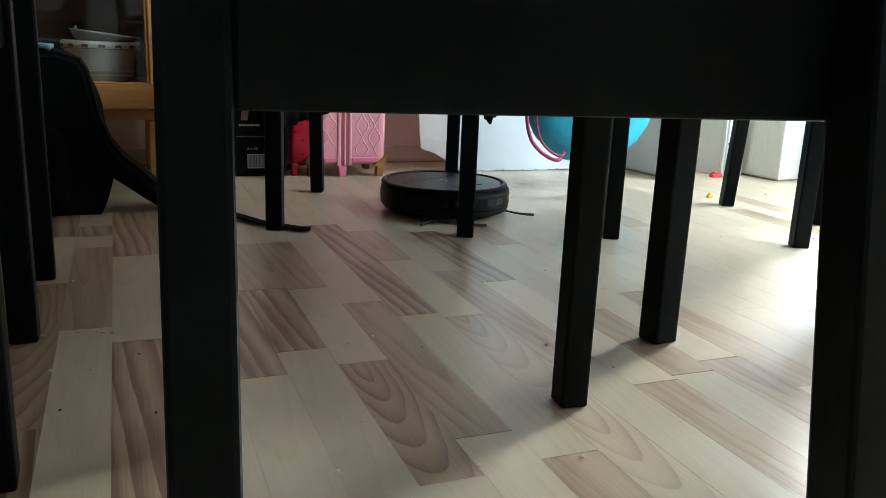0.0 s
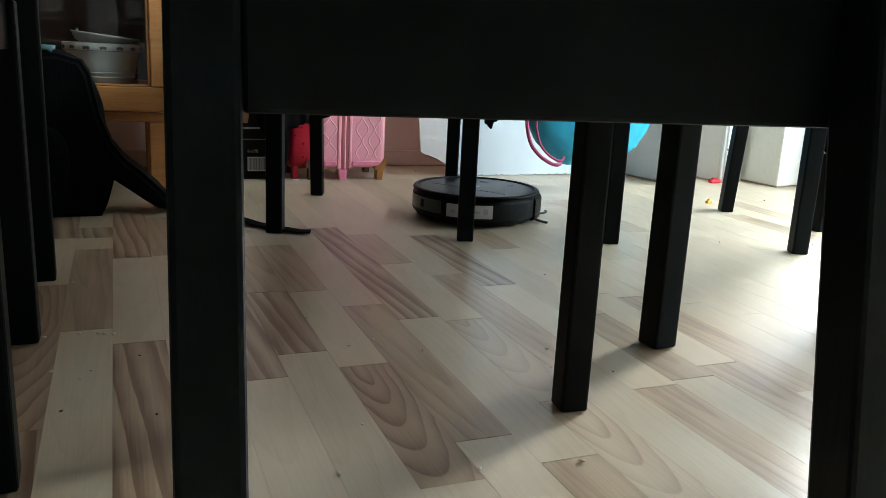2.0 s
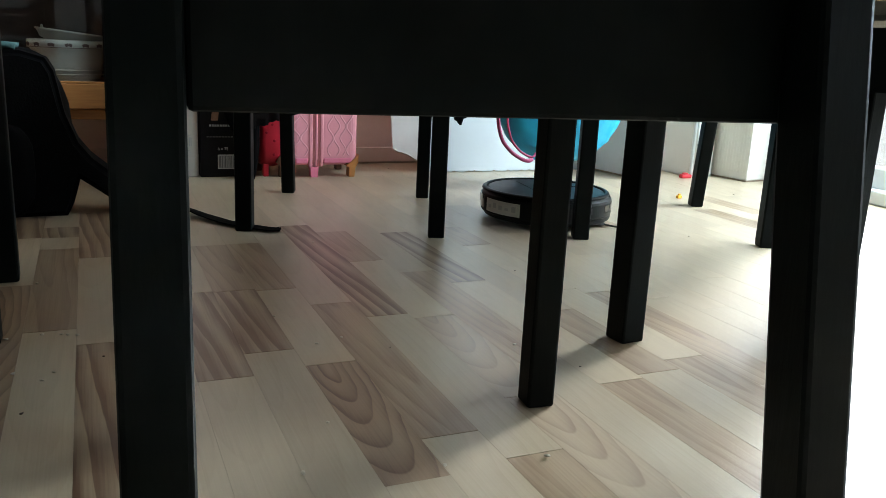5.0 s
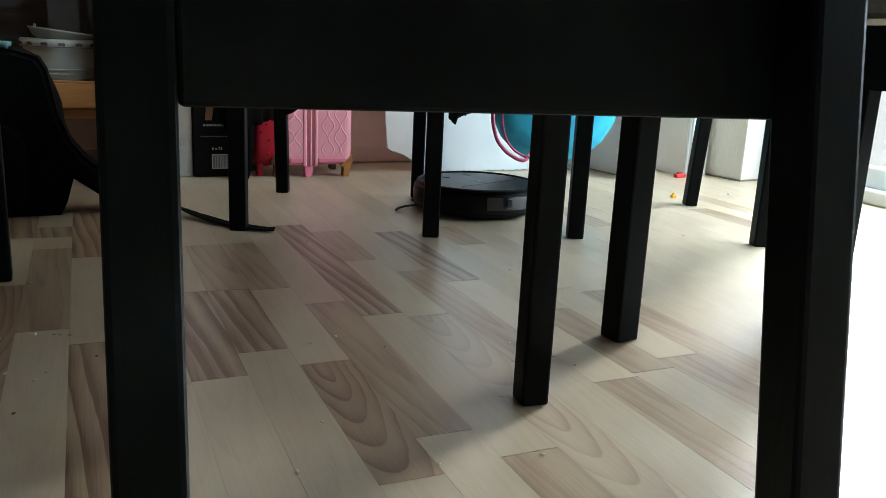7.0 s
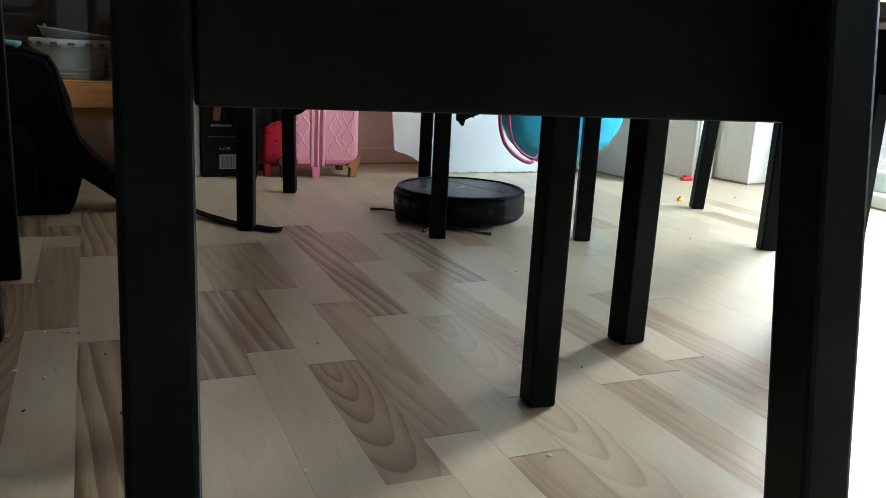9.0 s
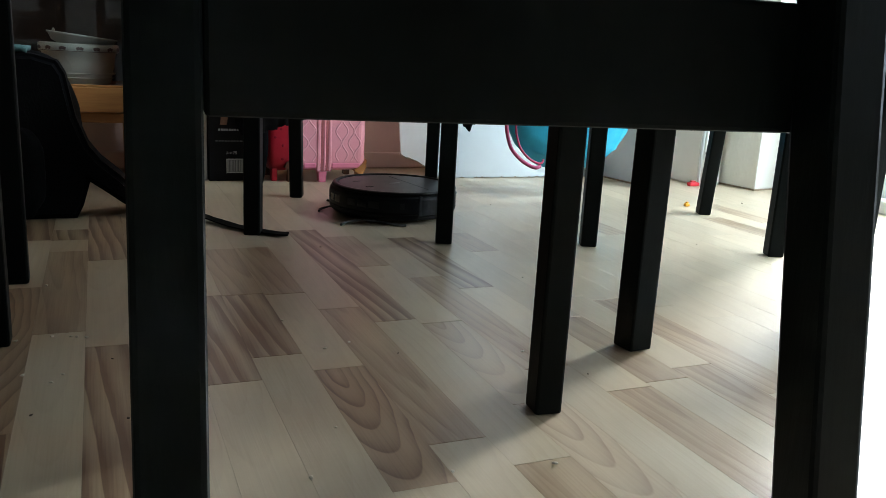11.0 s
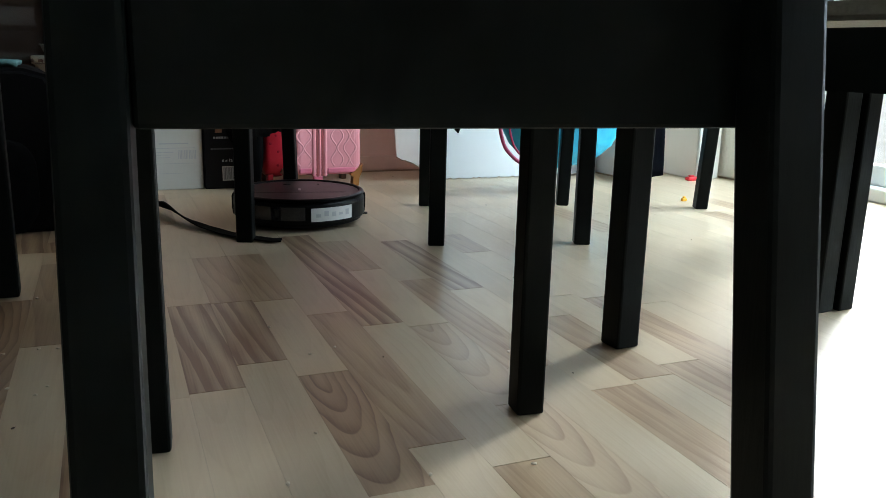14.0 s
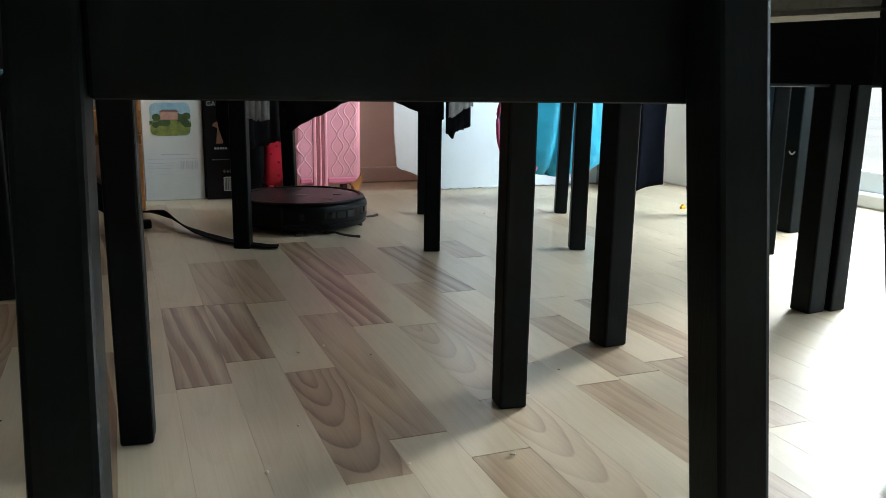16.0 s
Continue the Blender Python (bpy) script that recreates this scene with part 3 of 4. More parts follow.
def backpack():
    c = empty("backpack", pose(-0.47, 2.29, 0), "black nylon backpack slumped on the floor", "bag")
    b = lump(0.165, 0.10, 0.375, 3.0)
    for v in b.verts:
        k = 1 - v.co.z / 0.375
        if v.co.x > 0:
            v.co.x += 0.03 * math.sin(k * math.pi) * k
    part("main_compartment", b, BAGM, c, smooth=True)
    b = lump(0.11, 0.045, 0.22, 7.0)
    bmesh.ops.translate(b, vec=(-0.01, -0.10, 0.0), verts=b.verts)
    part("front_pocket", b, BAGM, c, smooth=True)
    flank = [(-0.05, 0.0), (0.165, 0.0), (0.180, 0.03), (0.196, 0.085), (0.228, 0.062), (0.262, 0.036), (0.292, 0.016), (0.318, 0.012), (0.318, 0.040), (0.298, 0.064), (0.262, 0.100), (0.222, 0.135), (0.196, 0.170), (0.172, 0.235), (0.154, 0.330), (0.138, 0.358), (0.09, 0.372), (-0.05, 0.37)]
    b = prism(flank, -0.115, 0.02)
    bmesh.ops.bevel(b, geom=[e for e in b.edges if len({round(v.co.y, 3) for v in e.verts}) == 1], offset=0.012, segments=3, affect="EDGES")
    part("side_panel", b, BAGM, c, "slumped black side with a strap end")
    part("buckle", boxm(0.310, -0.075, 0.006, 0.345, -0.045, 0.026, 0.004), BAGM, c)
    t = part("towel", sheet(lambda u, v: Vector((-0.60 + 0.21 * u, 2.20 + 0.14 * v, 0.398 + 0.026 * math.sin(u * 5 + 1) * (1 - u) + 0.012 * noise.noise(Vector((u * 4, v * 4, 0))) - 0.012 * u)), 20, 12, 0.01), TEAL, None, smooth=True)
    tagged(t, "teal terry towel lying on the backpack", "towel")
    P = [(-0.143, 2.445, 0.012), (-0.11, 2.38, 0.016), (-0.078, 2.30, 0.020), (-0.05, 2.19, 0.014), (-0.01, 2.10, 0.008), (0.035, 2.02, 0.005), (0.085, 1.965, 0.004), (0.115, 1.935, 0.004), (0.137, 1.928, 0.004)]

    def ribbon(u, v):
        q = u * (len(P) - 1)
        i = min(int(q), len(P) - 2)
        a, b = Vector(P[i]), Vector(P[i + 1])
        p = a.lerp(b, q - i)
        d = (b - a).normalized()
        side = Vector((d.y, -d.x, 0))
        tw = 0.9 * math.exp(-((u - 0.27) / 0.16) ** 2)
        return p + (side * math.cos(tw) + Vector((0, 0, 1)) * math.sin(tw)) * (v - 0.3) * 0.03 + Vector((0, 0, 0.003))
    tagged(part("strap", sheet(ribbon, 60, 3, 0.003), BAGM, None), "black webbing strap trailing over the floor", "strap")


backpack()


# ---- boxes ----
def bars(parent, rows, y, mat, name="print_bar"):
    for x0, x1, z0, z1 in rows:
        part(name, boxm(x0, y - 0.0008, z0, x1, y + 0.0002, z1), mat, parent)


def words(text, x, y, z, size, mat, parent):
    cu = bpy.data.curves.new("lettering", "FONT")
    cu.body, cu.size, cu.extrude = text, size, 0.0003
    cu.materials.append(mat)
    ob = new("lettering", cu)
    ob.matrix_basis = pose(x, y, z, 90, 0, 0)
    ob.parent = parent


def soft_edge(x0, x1, z0, z1, n=48):
    """Outline of a vignetted print: a rounded box with an uneven edge."""
    out = []
    for i in range(n):
        a = 2 * math.pi * i / n
        c, s = math.cos(a), math.sin(a)
        k = 0.93 / (abs(c) ** 7 + abs(s) ** 7) ** (1 / 7) + 0.05 * noise.noise(Vector((c * 3, s * 3, 7)))
        out.append(((x0 + x1) / 2 + (x1 - x0) / 2 * k * c, (z0 + z1) / 2 + (z1 - z0) / 2 * k * s))
    return out


def boxes():
    g = empty("picture_box", pose(-0.123, 2.709, 0), "white card box with a printed country house picture", "box")
    part("carton", boxm(0, 0, 0, 0.176, 0.075, 0.345, 0.002, 1), BOXW, g)
    pic = part("picture", prism(soft_edge(0.020, 0.146, 0.193, 0.300), -0.0010, 0.0002), SKYP, g, "printed picture of a house on a hill")
    hill = [p for p in soft_edge(0.021, 0.145, 0.194, 0.299) if p[1] < 0.238] + [(0.143, 0.240), (0.120, 0.248), (0.085, 0.254), (0.05, 0.250), (0.023, 0.240)]
    hill.sort(key=lambda p: math.atan2(p[1] - 0.222, p[0] - 0.083))
    part("lawn", prism(hill, -0.0016, -0.0011), LAWN, pic)
    random.seed(4)
    for k in range(16):
        x = random.choice([0.034 + 0.002 * k, 0.112 + 0.002 * k]) if k % 2 else 0.03 + 0.0075 * k
        z = 0.230 + random.random() * 0.028
        r = 0.006 + random.random() * 0.008
        part("tree_print", prism([(min(0.143, max(0.023, x - 0.005 + r * math.cos(a))), z + r * 0.9 * math.sin(a)) for a in [2 * math.pi * i / 9 for i in range(9)]], -0.0020 - k * 0.00002, -0.00165), TREEP, pic)
    part("house_print", boxm(0.055, -0.0030, 0.246, 0.105, -0.0025, 0.268), HOUSEP, pic)
    part("roof_print", prism([(0.051, 0.268), (0.109, 0.268), (0.101, 0.276), (0.060, 0.276)], -0.0031, -0.0026), ROOFP, pic)
    bars(g, [(0.05, 0.135, 0.139, 0.1425), (0.012, 0.155, 0.1265, 0.128), (0.012, 0.09, 0.114, 0.1155), (0.012, 0.085, 0.106, 0.1075), (0.012, 0.08, 0.098, 0.0995), (0.012, 0.15, 0.080, 0.081), (0.05, 0.12, 0.050, 0.051)], 0, GREYINK)
    for k in range(12):
        bars(g, [(0.104 + k * 0.0045, 0.104 + k * 0.0045 + (0.0028 if k % 3 else 0.0015), 0.094, 0.121)], 0, GREYINK, "barcode_bar")
    b = empty("black_box", pose(0.0565, 2.697, 0), "glossy black card box with white print and barcode", "box")
    part("carton", boxm(0, 0, 0, 0.150, 0.07, 0.345, 0.002, 1), BOXB, b)
    fx = [(0.055, 0.215), (0.075, 0.215), (0.08, 0.25), (0.088, 0.27), (0.078, 0.285), (0.072, 0.305), (0.066, 0.285), (0.05, 0.278), (0.045, 0.270), (0.06, 0.262)]
    fx = [(x - 0.021, z - 0.042) for x, z in fx]
    part("fawn_print", prism(fx, -0.0010, 0.0002), FAWN, b, "small printed animal figure")
    words("GAME", 0.008, -0.0006, 0.288, 0.0200, STICKER, b)
    words("6 x 75", 0.052, -0.0006, 0.083, 0.0125, STICKER, b)
    bars(b, [(0.028 + i * 0.008, 0.034 + i * 0.008, 0.155, 0.161) for i in range(8)], 0, GREYINK)
    bars(b, [(0.02 + i * 0.009, 0.026 + i * 0.009, 0.122, 0.125) for i in range(10)], 0, INK)
    fr = part("barcode_panel", boxm(0.052, -0.0010, 0.025, 0.110, 0.0002, 0.069), STICKER, b, "white panel with a barcode")
    part("barcode_field", boxm(0.055, -0.0014, 0.028, 0.107, -0.0009, 0.066), INK, fr)
    for k in range(10):
        part("barcode_bar", boxm(0.057 + k * 0.0047, -0.0018, 0.029, 0.0585 + k * 0.0047 + 0.0008 * (k % 3), -0.0013, 0.065), GREYINK, fr)


boxes()


# ---- suitcases ----
def relief(points, width, height):
    """A low rounded ridge along points on an upright face that looks towards -y."""
    bm = bmesh.new()
    pts = [Vector(p) for p in points]
    rows = []
    for i, p in enumerate(pts):
        d = (pts[min(i + 1, len(pts) - 1)] - pts[max(i - 1, 0)]).normalized()
        side = Vector((d.z, 0, -d.x))
        rows.append([bm.verts.new(p + side * width * q + Vector((0, height * (2.4 * q * q * 4 - 1), 0))) for q in (-0.5, -0.36, -0.18, 0.0, 0.18, 0.36, 0.5)])
    for a, b in zip(rows, rows[1:]):
        for k in range(6):
            bm.faces.new((a[k], a[k + 1], b[k + 1], b[k]))
    bmesh.ops.recalc_face_normals(bm, faces=bm.faces)
    return bm


def suitcases():
    c = empty("pink_suitcase", pose(0.318, 2.655, 0), "pink hard-shell child's suitcase with embossed waves", "suitcase")
    part("shell", boxm(0, 0, 0.036, 0.226, 0.19, 0.44, 0.026, 5), PINK, c, smooth=False)
    for x0, x1, y in ((0.064, 0.076, -0.003), (0.0842, 0.092, -0.003), (0.1002, 0.111, -0.003)):
        part("rib", boxm(x0, y, 0.034, x1, 0.10, 0.43, 0.003), PINK, c, "raised pink upright rib")
    for x0, x1 in ((0.0765, 0.0837), (0.0925, 0.0997)):
        part("zip_line", boxm(x0, -0.0006, 0.034, x1, 0.10, 0.43, 0.001), PINKD, c, "dark red line between the ribs")
    # shading where the shell curves under, painted as deeper pink strips
    part("edge_shading", boxm(0.022, -0.0024, 0.044, 0.063, 0.05, 0.0615, 0.004), PINKB, c, "deeper pink strip painted as the lower edge's shading")
    part("edge_shading", boxm(0.112, -0.0024, 0.044, 0.206, 0.05, 0.0615, 0.004), PINKB, c, "deeper pink strip painted as the lower edge's shading")
    for x0, x1 in ((0.012, 0.062), (0.124, 0.206)):
        n = 2 if x1 - x0 > 0.06 else 1
        w = (x1 - x0) / n
        for k in range(n):
            cx = x0 + w * (k + 0.5)
            for s in (-1, 1):
                pts = []
                for i in range(61):
                    z = 0.068 + i / 60 * 0.335
                    ph = (z - 0.068) / 0.075 * 2 * math.pi
                    pts.append((cx + s * (w * 0.25 + w * 0.23 * math.sin(ph + (math.pi if k % 2 else 0))), 0.0, z))
                part("wave", relief(pts, 0.0085, 0.0011), PINKL, c, smooth=True)
    foot = [(0.196, 0.0), (0.214, 0.0), (0.217, 0.028), (0.226, 0.046), (0.228, 0.072), (0.215, 0.058), (0.198, 0.046), (0.188, 0.040), (0.188, 0.035), (0.197, 0.030)]
    part("foot", prism(foot, -0.004, 0.03), FOOT, c, "amber plastic corner foot")
    part("foot", prism([(0.073, 0.0), (0.093, 0.0), (0.096, 0.0335), (0.070, 0.0335)], -0.002, 0.03), PINKB, c)
    for x in (0.02, 0.196):
        part("foot", boxm(x, 0.15, 0.0, x + 0.02, 0.18, 0.037, 0.003), FOOTD, c)
    r = empty("red_suitcase", pose(0.205, 2.655, 0), "red hard-shell child's suitcase with dark spots", "suitcase")
    b = lump(0.045, 0.09, 0.36, 11.0, 0.45, 18, 0.004)
    bmesh.ops.translate(b, vec=(0.067, 0.10, 0.028), verts=b.verts)
    part("shell", b, RED, r, smooth=True)
    for x, z in ((0.065, 0.165), (0.072, 0.115), (0.070, 0.072), (0.048, 0.14)):
        part("spot", lathe([(0.0, 0.0), (0.0045, 0.0), (0.004, 0.0012), (0.0, 0.002)], 14), SPOT, r, "dark round spot").matrix_basis = pose(x, 0.012, z, 90, 0, 0)
    part("foot", prism([(0.088, 0.0), (0.104, 0.0), (0.108, 0.04), (0.100, 0.075), (0.084, 0.06), (0.078, 0.045), (0.09, 0.035)], 0.012, 0.04), FOOTD, r, "dark brown plastic foot")
    part("foot", boxm(0.040, 0.03, 0.0, 0.058, 0.06, 0.040, 0.003), RED, r)
    part("foot", boxm(0.04, 0.15, 0.0, 0.06, 0.17, 0.040, 0.003), FOOTD, r)
    n = empty("fabric_bag", pose(0.197, 2.658, 0), "narrow black fabric bag between the box and the red suitcase", "bag")
    part("bag_body", lump(0.030, 0.030, 0.42, 5.0, 0.6, 16, 0.03), BAGM, n, smooth=True)
    part("bag_handle", tube([(0.0, -0.012 + 0.024 * i / 10, 0.405 + 0.06 * math.sin(math.pi * i / 10)) for i in range(11)], 0.004, 8), BAGM, n, smooth=True)


suitcases()


# ---- white furniture along the wall ----
def white_units():
    u = empty("white_board", pose(0.80, 2.705, 0), "white panel with a worn lower edge leaning at the wall", "panel")
    random.seed(9)
    n = 60
    lo = [(0.667 * i / n, 0.0012 + 0.004 * abs(noise.noise(Vector((i * 0.6, 0, 0)))) + (0.004 if random.random() < 0.2 else 0)) for i in range(n + 1)]
    part("face", prism(lo + [(0.667, 0.80), (0.0, 0.80)], 0.0, 0.018), WHITE, u)
    # shade below the panel, painted as a brown strip behind its ragged edge
    part("shadow_gap", boxm(0.0, 0.0185, 0.0, 0.667, 0.03, 0.02), TORN_SHADE, u, "brown strip painted as the shade under the panel")
    p = empty("torn_paper", pose(0.662, 2.69, 0), "torn white wrapping sheet hanging beside the panel", "paper")
    edge = [(0.0, 0.42), (0.003, 0.20), (0.014, 0.086), (0.030, 0.077), (0.055, 0.070), (0.075, 0.062), (0.095, 0.050), (0.110, 0.040), (0.128, 0.034), (0.137, 0.030)]
    fine = []
    for i in range(len(edge) - 1):
        for k in range(5):
            q = k / 5
            x, z = edge[i][0] * (1 - q) + edge[i + 1][0] * q, edge[i][1] * (1 - q) + edge[i + 1][1] * q
            fine.append((x, z + (0.004 * noise.noise(Vector((x * 160, z * 90, 2))) if i > 1 else 0)))
    part("paper_sheet", prism(fine + [(0.137, 0.42)], 0.0, 0.004), PAPER, p)
    part("frayed_edge", tube([(x, 0.002, z - 0.001) for x, z in fine[10:]], 0.002, 5), TORN_SHADE, p, "frayed brown paper edge")
    w = empty("white_side_board", pose(1.512, 2.516, 0, 0, 0, 7.5), "thin white lacquered board standing out from the wall", "panel")
    part("board", boxm(-0.008, 0.0, 0.006, 0.008, 0.40, 0.85, 0.002), WHITE, w)
    # end face in a whiter paint, so the light on it is in the colour
    part("lit_edge", boxm(-0.0085, -0.0022, 0.006, 0.0085, -0.0003, 0.85, 0.0006), FRAMEM, w, "whiter strip painted as the lit end of the board")
    # added brown strip paints the dark gap where the board meets the floor
    part("board_gap_shade", boxm(-0.005, 0.006, 0.0, 0.005, 0.39, 0.0058), TORN_SHADE, w, "brown strip painted as the dark gap under the board")
    c = empty("radiator_cover", pose(1.900, 2.356, 0, 0, 0, 7.5), "cream white finely ribbed cover standing by the door", "radiator")
    part("cover_body", boxm(0.0, 0.0, 0.006, 0.145, 0.17, 0.7, 0.004), CREAM, c)
    # inset brown base, painted as the shadow line beneath the raised cover
    part("cover_gap_shade", boxm(0.006, 0.006, 0.0, 0.139, 0.164, 0.0058), TORN_SHADE, c)
    for k in range(12):
        part("rib", boxm(-0.0006, 0.008 + k * 0.0130, 0.03, 0.0004, 0.0192 + k * 0.0130, 0.69, 0.0003), CREAM, c)
    lp = empty("low_cupboard", pose(1.757, 2.490, 0), "cream painted low cupboard with a pipe in front", "cupboard")
    part("carcass", boxm(0.0, 0.008, 0.0, 0.105, 0.45, 0.75, 0.003), CREAM, lp)
    part("front_edge", boxm(0.0, 0.0, 0.002, 0.045, 0.0077, 0.75, 0.002), FRAMEM, lp, "white front edge")
    pp = empty("heating_pipe", pose(1.764, 2.477, 0), "thin white heating pipe rising from the floor", "pipe")
    part("pipe_run", tube([(0, 0, 0.0), (0, 0, 0.6)], 0.006, 14), FRAMEM, pp, smooth=True)
    part("clip", boxm(-0.014, -0.010, 0.083, 0.014, -0.0062, 0.088, 0.001, m=pose(0, 0, 0, 0, 12, 0)), TEALT, pp, "small green plastic clip")
    part("clip", boxm(-0.005, -0.009, 0.118, 0.005, -0.0062, 0.125, 0.001), GREYCL, pp, "small grey clip")


white_units()


def toys():
    t = bmesh.new()
    box(t, -0.008, -0.006, 0.0, 0.008, 0.006, 0.009, 0.002)
    box(t, -0.004, -0.004, 0.0085, 0.004, 0.004, 0.015, 0.002)
    ob = tagged(part("toy_piece", t, ORANGE), "small orange plastic toy piece on the floor", "toy")
    ob.location = (1.417, 2.128, 0)
    t = bmesh.new()
    box(t, -0.022, -0.010, 0.0, 0.022, 0.010, 0.014, 0.004)
    box(t, -0.012, -0.007, 0.0145, 0.006, 0.006, 0.020, 0.002)
    ob = tagged(part("toy_piece", t, REDT), "small red plastic toy piece beside the cupboard", "toy")
    ob.location = (1.728, 2.478, 0)
    random.seed(12)
    for pts, mat, lab in (
        (((0.18, 1.806), (0.001, 1.346), (0.034, 1.211), (-0.017, 0.965), (-0.07, 0.863), (0.31, 1.127), (0.072, 0.833), (0.184, 0.816), (-0.352, 1.213), (-0.292, 1.342), (-0.306, 1.205), (-0.318, 1.181), (-0.344, 1.616), (0.075, 1.227), (-0.325, 1.352), (-0.30, 1.347), (-0.28, 1.338), (-0.37, 1.345)), CRUMB, "pale breadcrumb lying on the floor"),
        (((-0.247, 1.244), (-0.234, 1.052), (-0.335, 1.089), (1.65, 2.143), (1.076, 1.668), (0.505, 1.493), (0.13, 1.167), (0.358, 1.025), (0.787, 2.219), (0.70, 2.80), (1.30, 1.60)), CRUMBD, "dark speck of dirt on the floor")):
        for x, y in pts:
            b = bmesh.new()
            bmesh.ops.create_icosphere(b, subdivisions=1, radius=1.0)
            s = (0.0016 if mat is CRUMB else 0.0009) + 0.0009 * random.random()
            for v in b.verts:
                v.co = Vector((v.co.x * s * (1 + random.random()), v.co.y * s, (v.co.z + 0.8) * s * 0.7)) * (1 + 0.3 * random.random())
            ob = tagged(part("crumb", b, mat), lab, "crumb", "crumbs on the floor")
            ob.matrix_basis = pose(x, y, 0.0006, 0, 0, random.random() * 360)


toys()


# ---- clothes and bag on the far chairs ----
def along(P, u):
    q = u * (len(P) - 1)
    i = min(int(q), len(P) - 2)
    return Vector(P[i]).lerp(Vector(P[i + 1]), q - i)


def clothes():
    j = empty("black_jacket", pose(0, 0, 0), "black cotton jacket draped over the chair's seat", "jacket")
    FL, FR, BL, BR = Vector((0.045, 1.935, 0)), Vector((0.478, 1.775, 0)), Vector((0.262, 2.43, 0)), Vector((0.63, 2.29, 0))

    def hem(u, keys):
        for (a, za), (b, zb) in zip(keys, keys[1:]):
            if a <= u <= b:
                return za + (zb - za) * (u - a) / (b - a)
        return keys[-1][1]

    def curtain(A, B, keys, out, seed, top=0.497, wave=1.0):
        n = Vector(((B - A).y, -(B - A).x, 0)).normalized() * out

        def f(u, v):
            z = top + (hem(u, keys) - top) * v
            w = wave * (0.008 * math.sin(u * 23 + seed) * v + 0.006 * noise.noise(Vector((u * 8, v * 3, seed))))
            z += 0.006 * noise.noise(Vector((u * 22, 0, seed))) * v
            return A.lerp(B, u) + n * (1 + 0.3 * v) + n.normalized() * w + Vector((0, 0, z))
        return sheet(f, 48, 14, 0.004)
    part("front_hem", curtain(FL, FR, [(0, 0.40), (0.22, 0.38), (0.25, 0.26), (0.30, 0.275), (0.42, 0.305), (0.6, 0.345), (0.72, 0.345), (0.97, 0.300), (1.0, 0.30)], 0.022, 1.0), CLOTH, j, smooth=True)
    part("side_hem", curtain(BL, FL, [(0, 0.20), (0.3, 0.203), (0.75, 0.21), (0.9, 0.22), (1, 0.30)], 0.022, 4.0), CLOTH, j, smooth=True)
    part("sleeve", curtain(FR + Vector((-0.004, 0.0, 0)), FR + Vector((0.058, 0.012, 0)), [(0, 0.272), (0.3, 0.256), (0.34, 0.272), (1.0, 0.284)], 0.012, 7.0, 0.497, 0.05), CLOTH, j, "black sleeve end hanging down", smooth=True)
    top = [FL + Vector((-0.02, -0.02, 0)), FR + Vector((0.03, -0.02, 0)), BR + Vector((-0.03, -0.06, 0)), BL + Vector((-0.02, -0.06, 0))]

    def flat(u, v):
        p = top[0].lerp(top[1], u).lerp(top[3].lerp(top[2], u), v)
        return p + Vector((0, 0, 0.503 + 0.008 * noise.noise(Vector((u * 5, v * 5, 3)))))
    part("folded_body", sheet(flat, 24, 24, 0.006), CLOTH, j, smooth=True)
    g = empty("grey_shirt", pose(0, 0, 0), "light grey jersey shirt under the black jacket", "shirt")
    part("shirt_tail", curtain(Vector((0.082, 1.915, 0)), Vector((0.128, 1.898, 0)), [(0, 0.30), (0.6, 0.292), (1, 0.296)], 0.034, 2.0, 0.52, 0.2), GREYCL, g, smooth=True)
    part("shirt_tail", curtain(Vector((0.474, 1.770, 0)), Vector((0.534, 1.782, 0)), [(0, 0.304), (0.3, 0.310), (0.6, 0.322), (1, 0.330)], 0.018, 5.0, 0.52, 0.1), GREYCL, g, smooth=True)
    part("shirt_body", sheet(lambda u, v: Vector((0.10 + 0.40 * u, 1.93 - 0.15 * u + 0.10 * v, 0.524 + 0.006 * noise.noise(Vector((u * 6, v * 4, 9))))), 20, 8, 0.006), GREYCL, g, smooth=True)
    d = empty("jeans", pose(0, 0, 0), "dark blue jeans hanging over the white cabinet", "trousers")

    def leg(u, v):
        z = 0.872 + (0.010 + 0.022 * u - 0.872) * v
        return Vector((1.458 + 0.102 * u + 0.006 * v, 2.452 - 0.012 * u + 0.014 * math.sin(u * math.pi) + 0.004 * math.sin(v * 14 + u * 4), z))
    part("trouser_leg", sheet(leg, 12, 34, 0.012), DENIM, d, smooth=True)
    part("trouser_top", sheet(lambda u, v: Vector((1.472 + 0.088 * u + 0.05 * v, 2.452 - 0.012 * u + 0.30 * v, 0.868 + 0.004 * math.sin(u * 6))), 8, 12, 0.012), DENIM, d, smooth=True)


clothes()


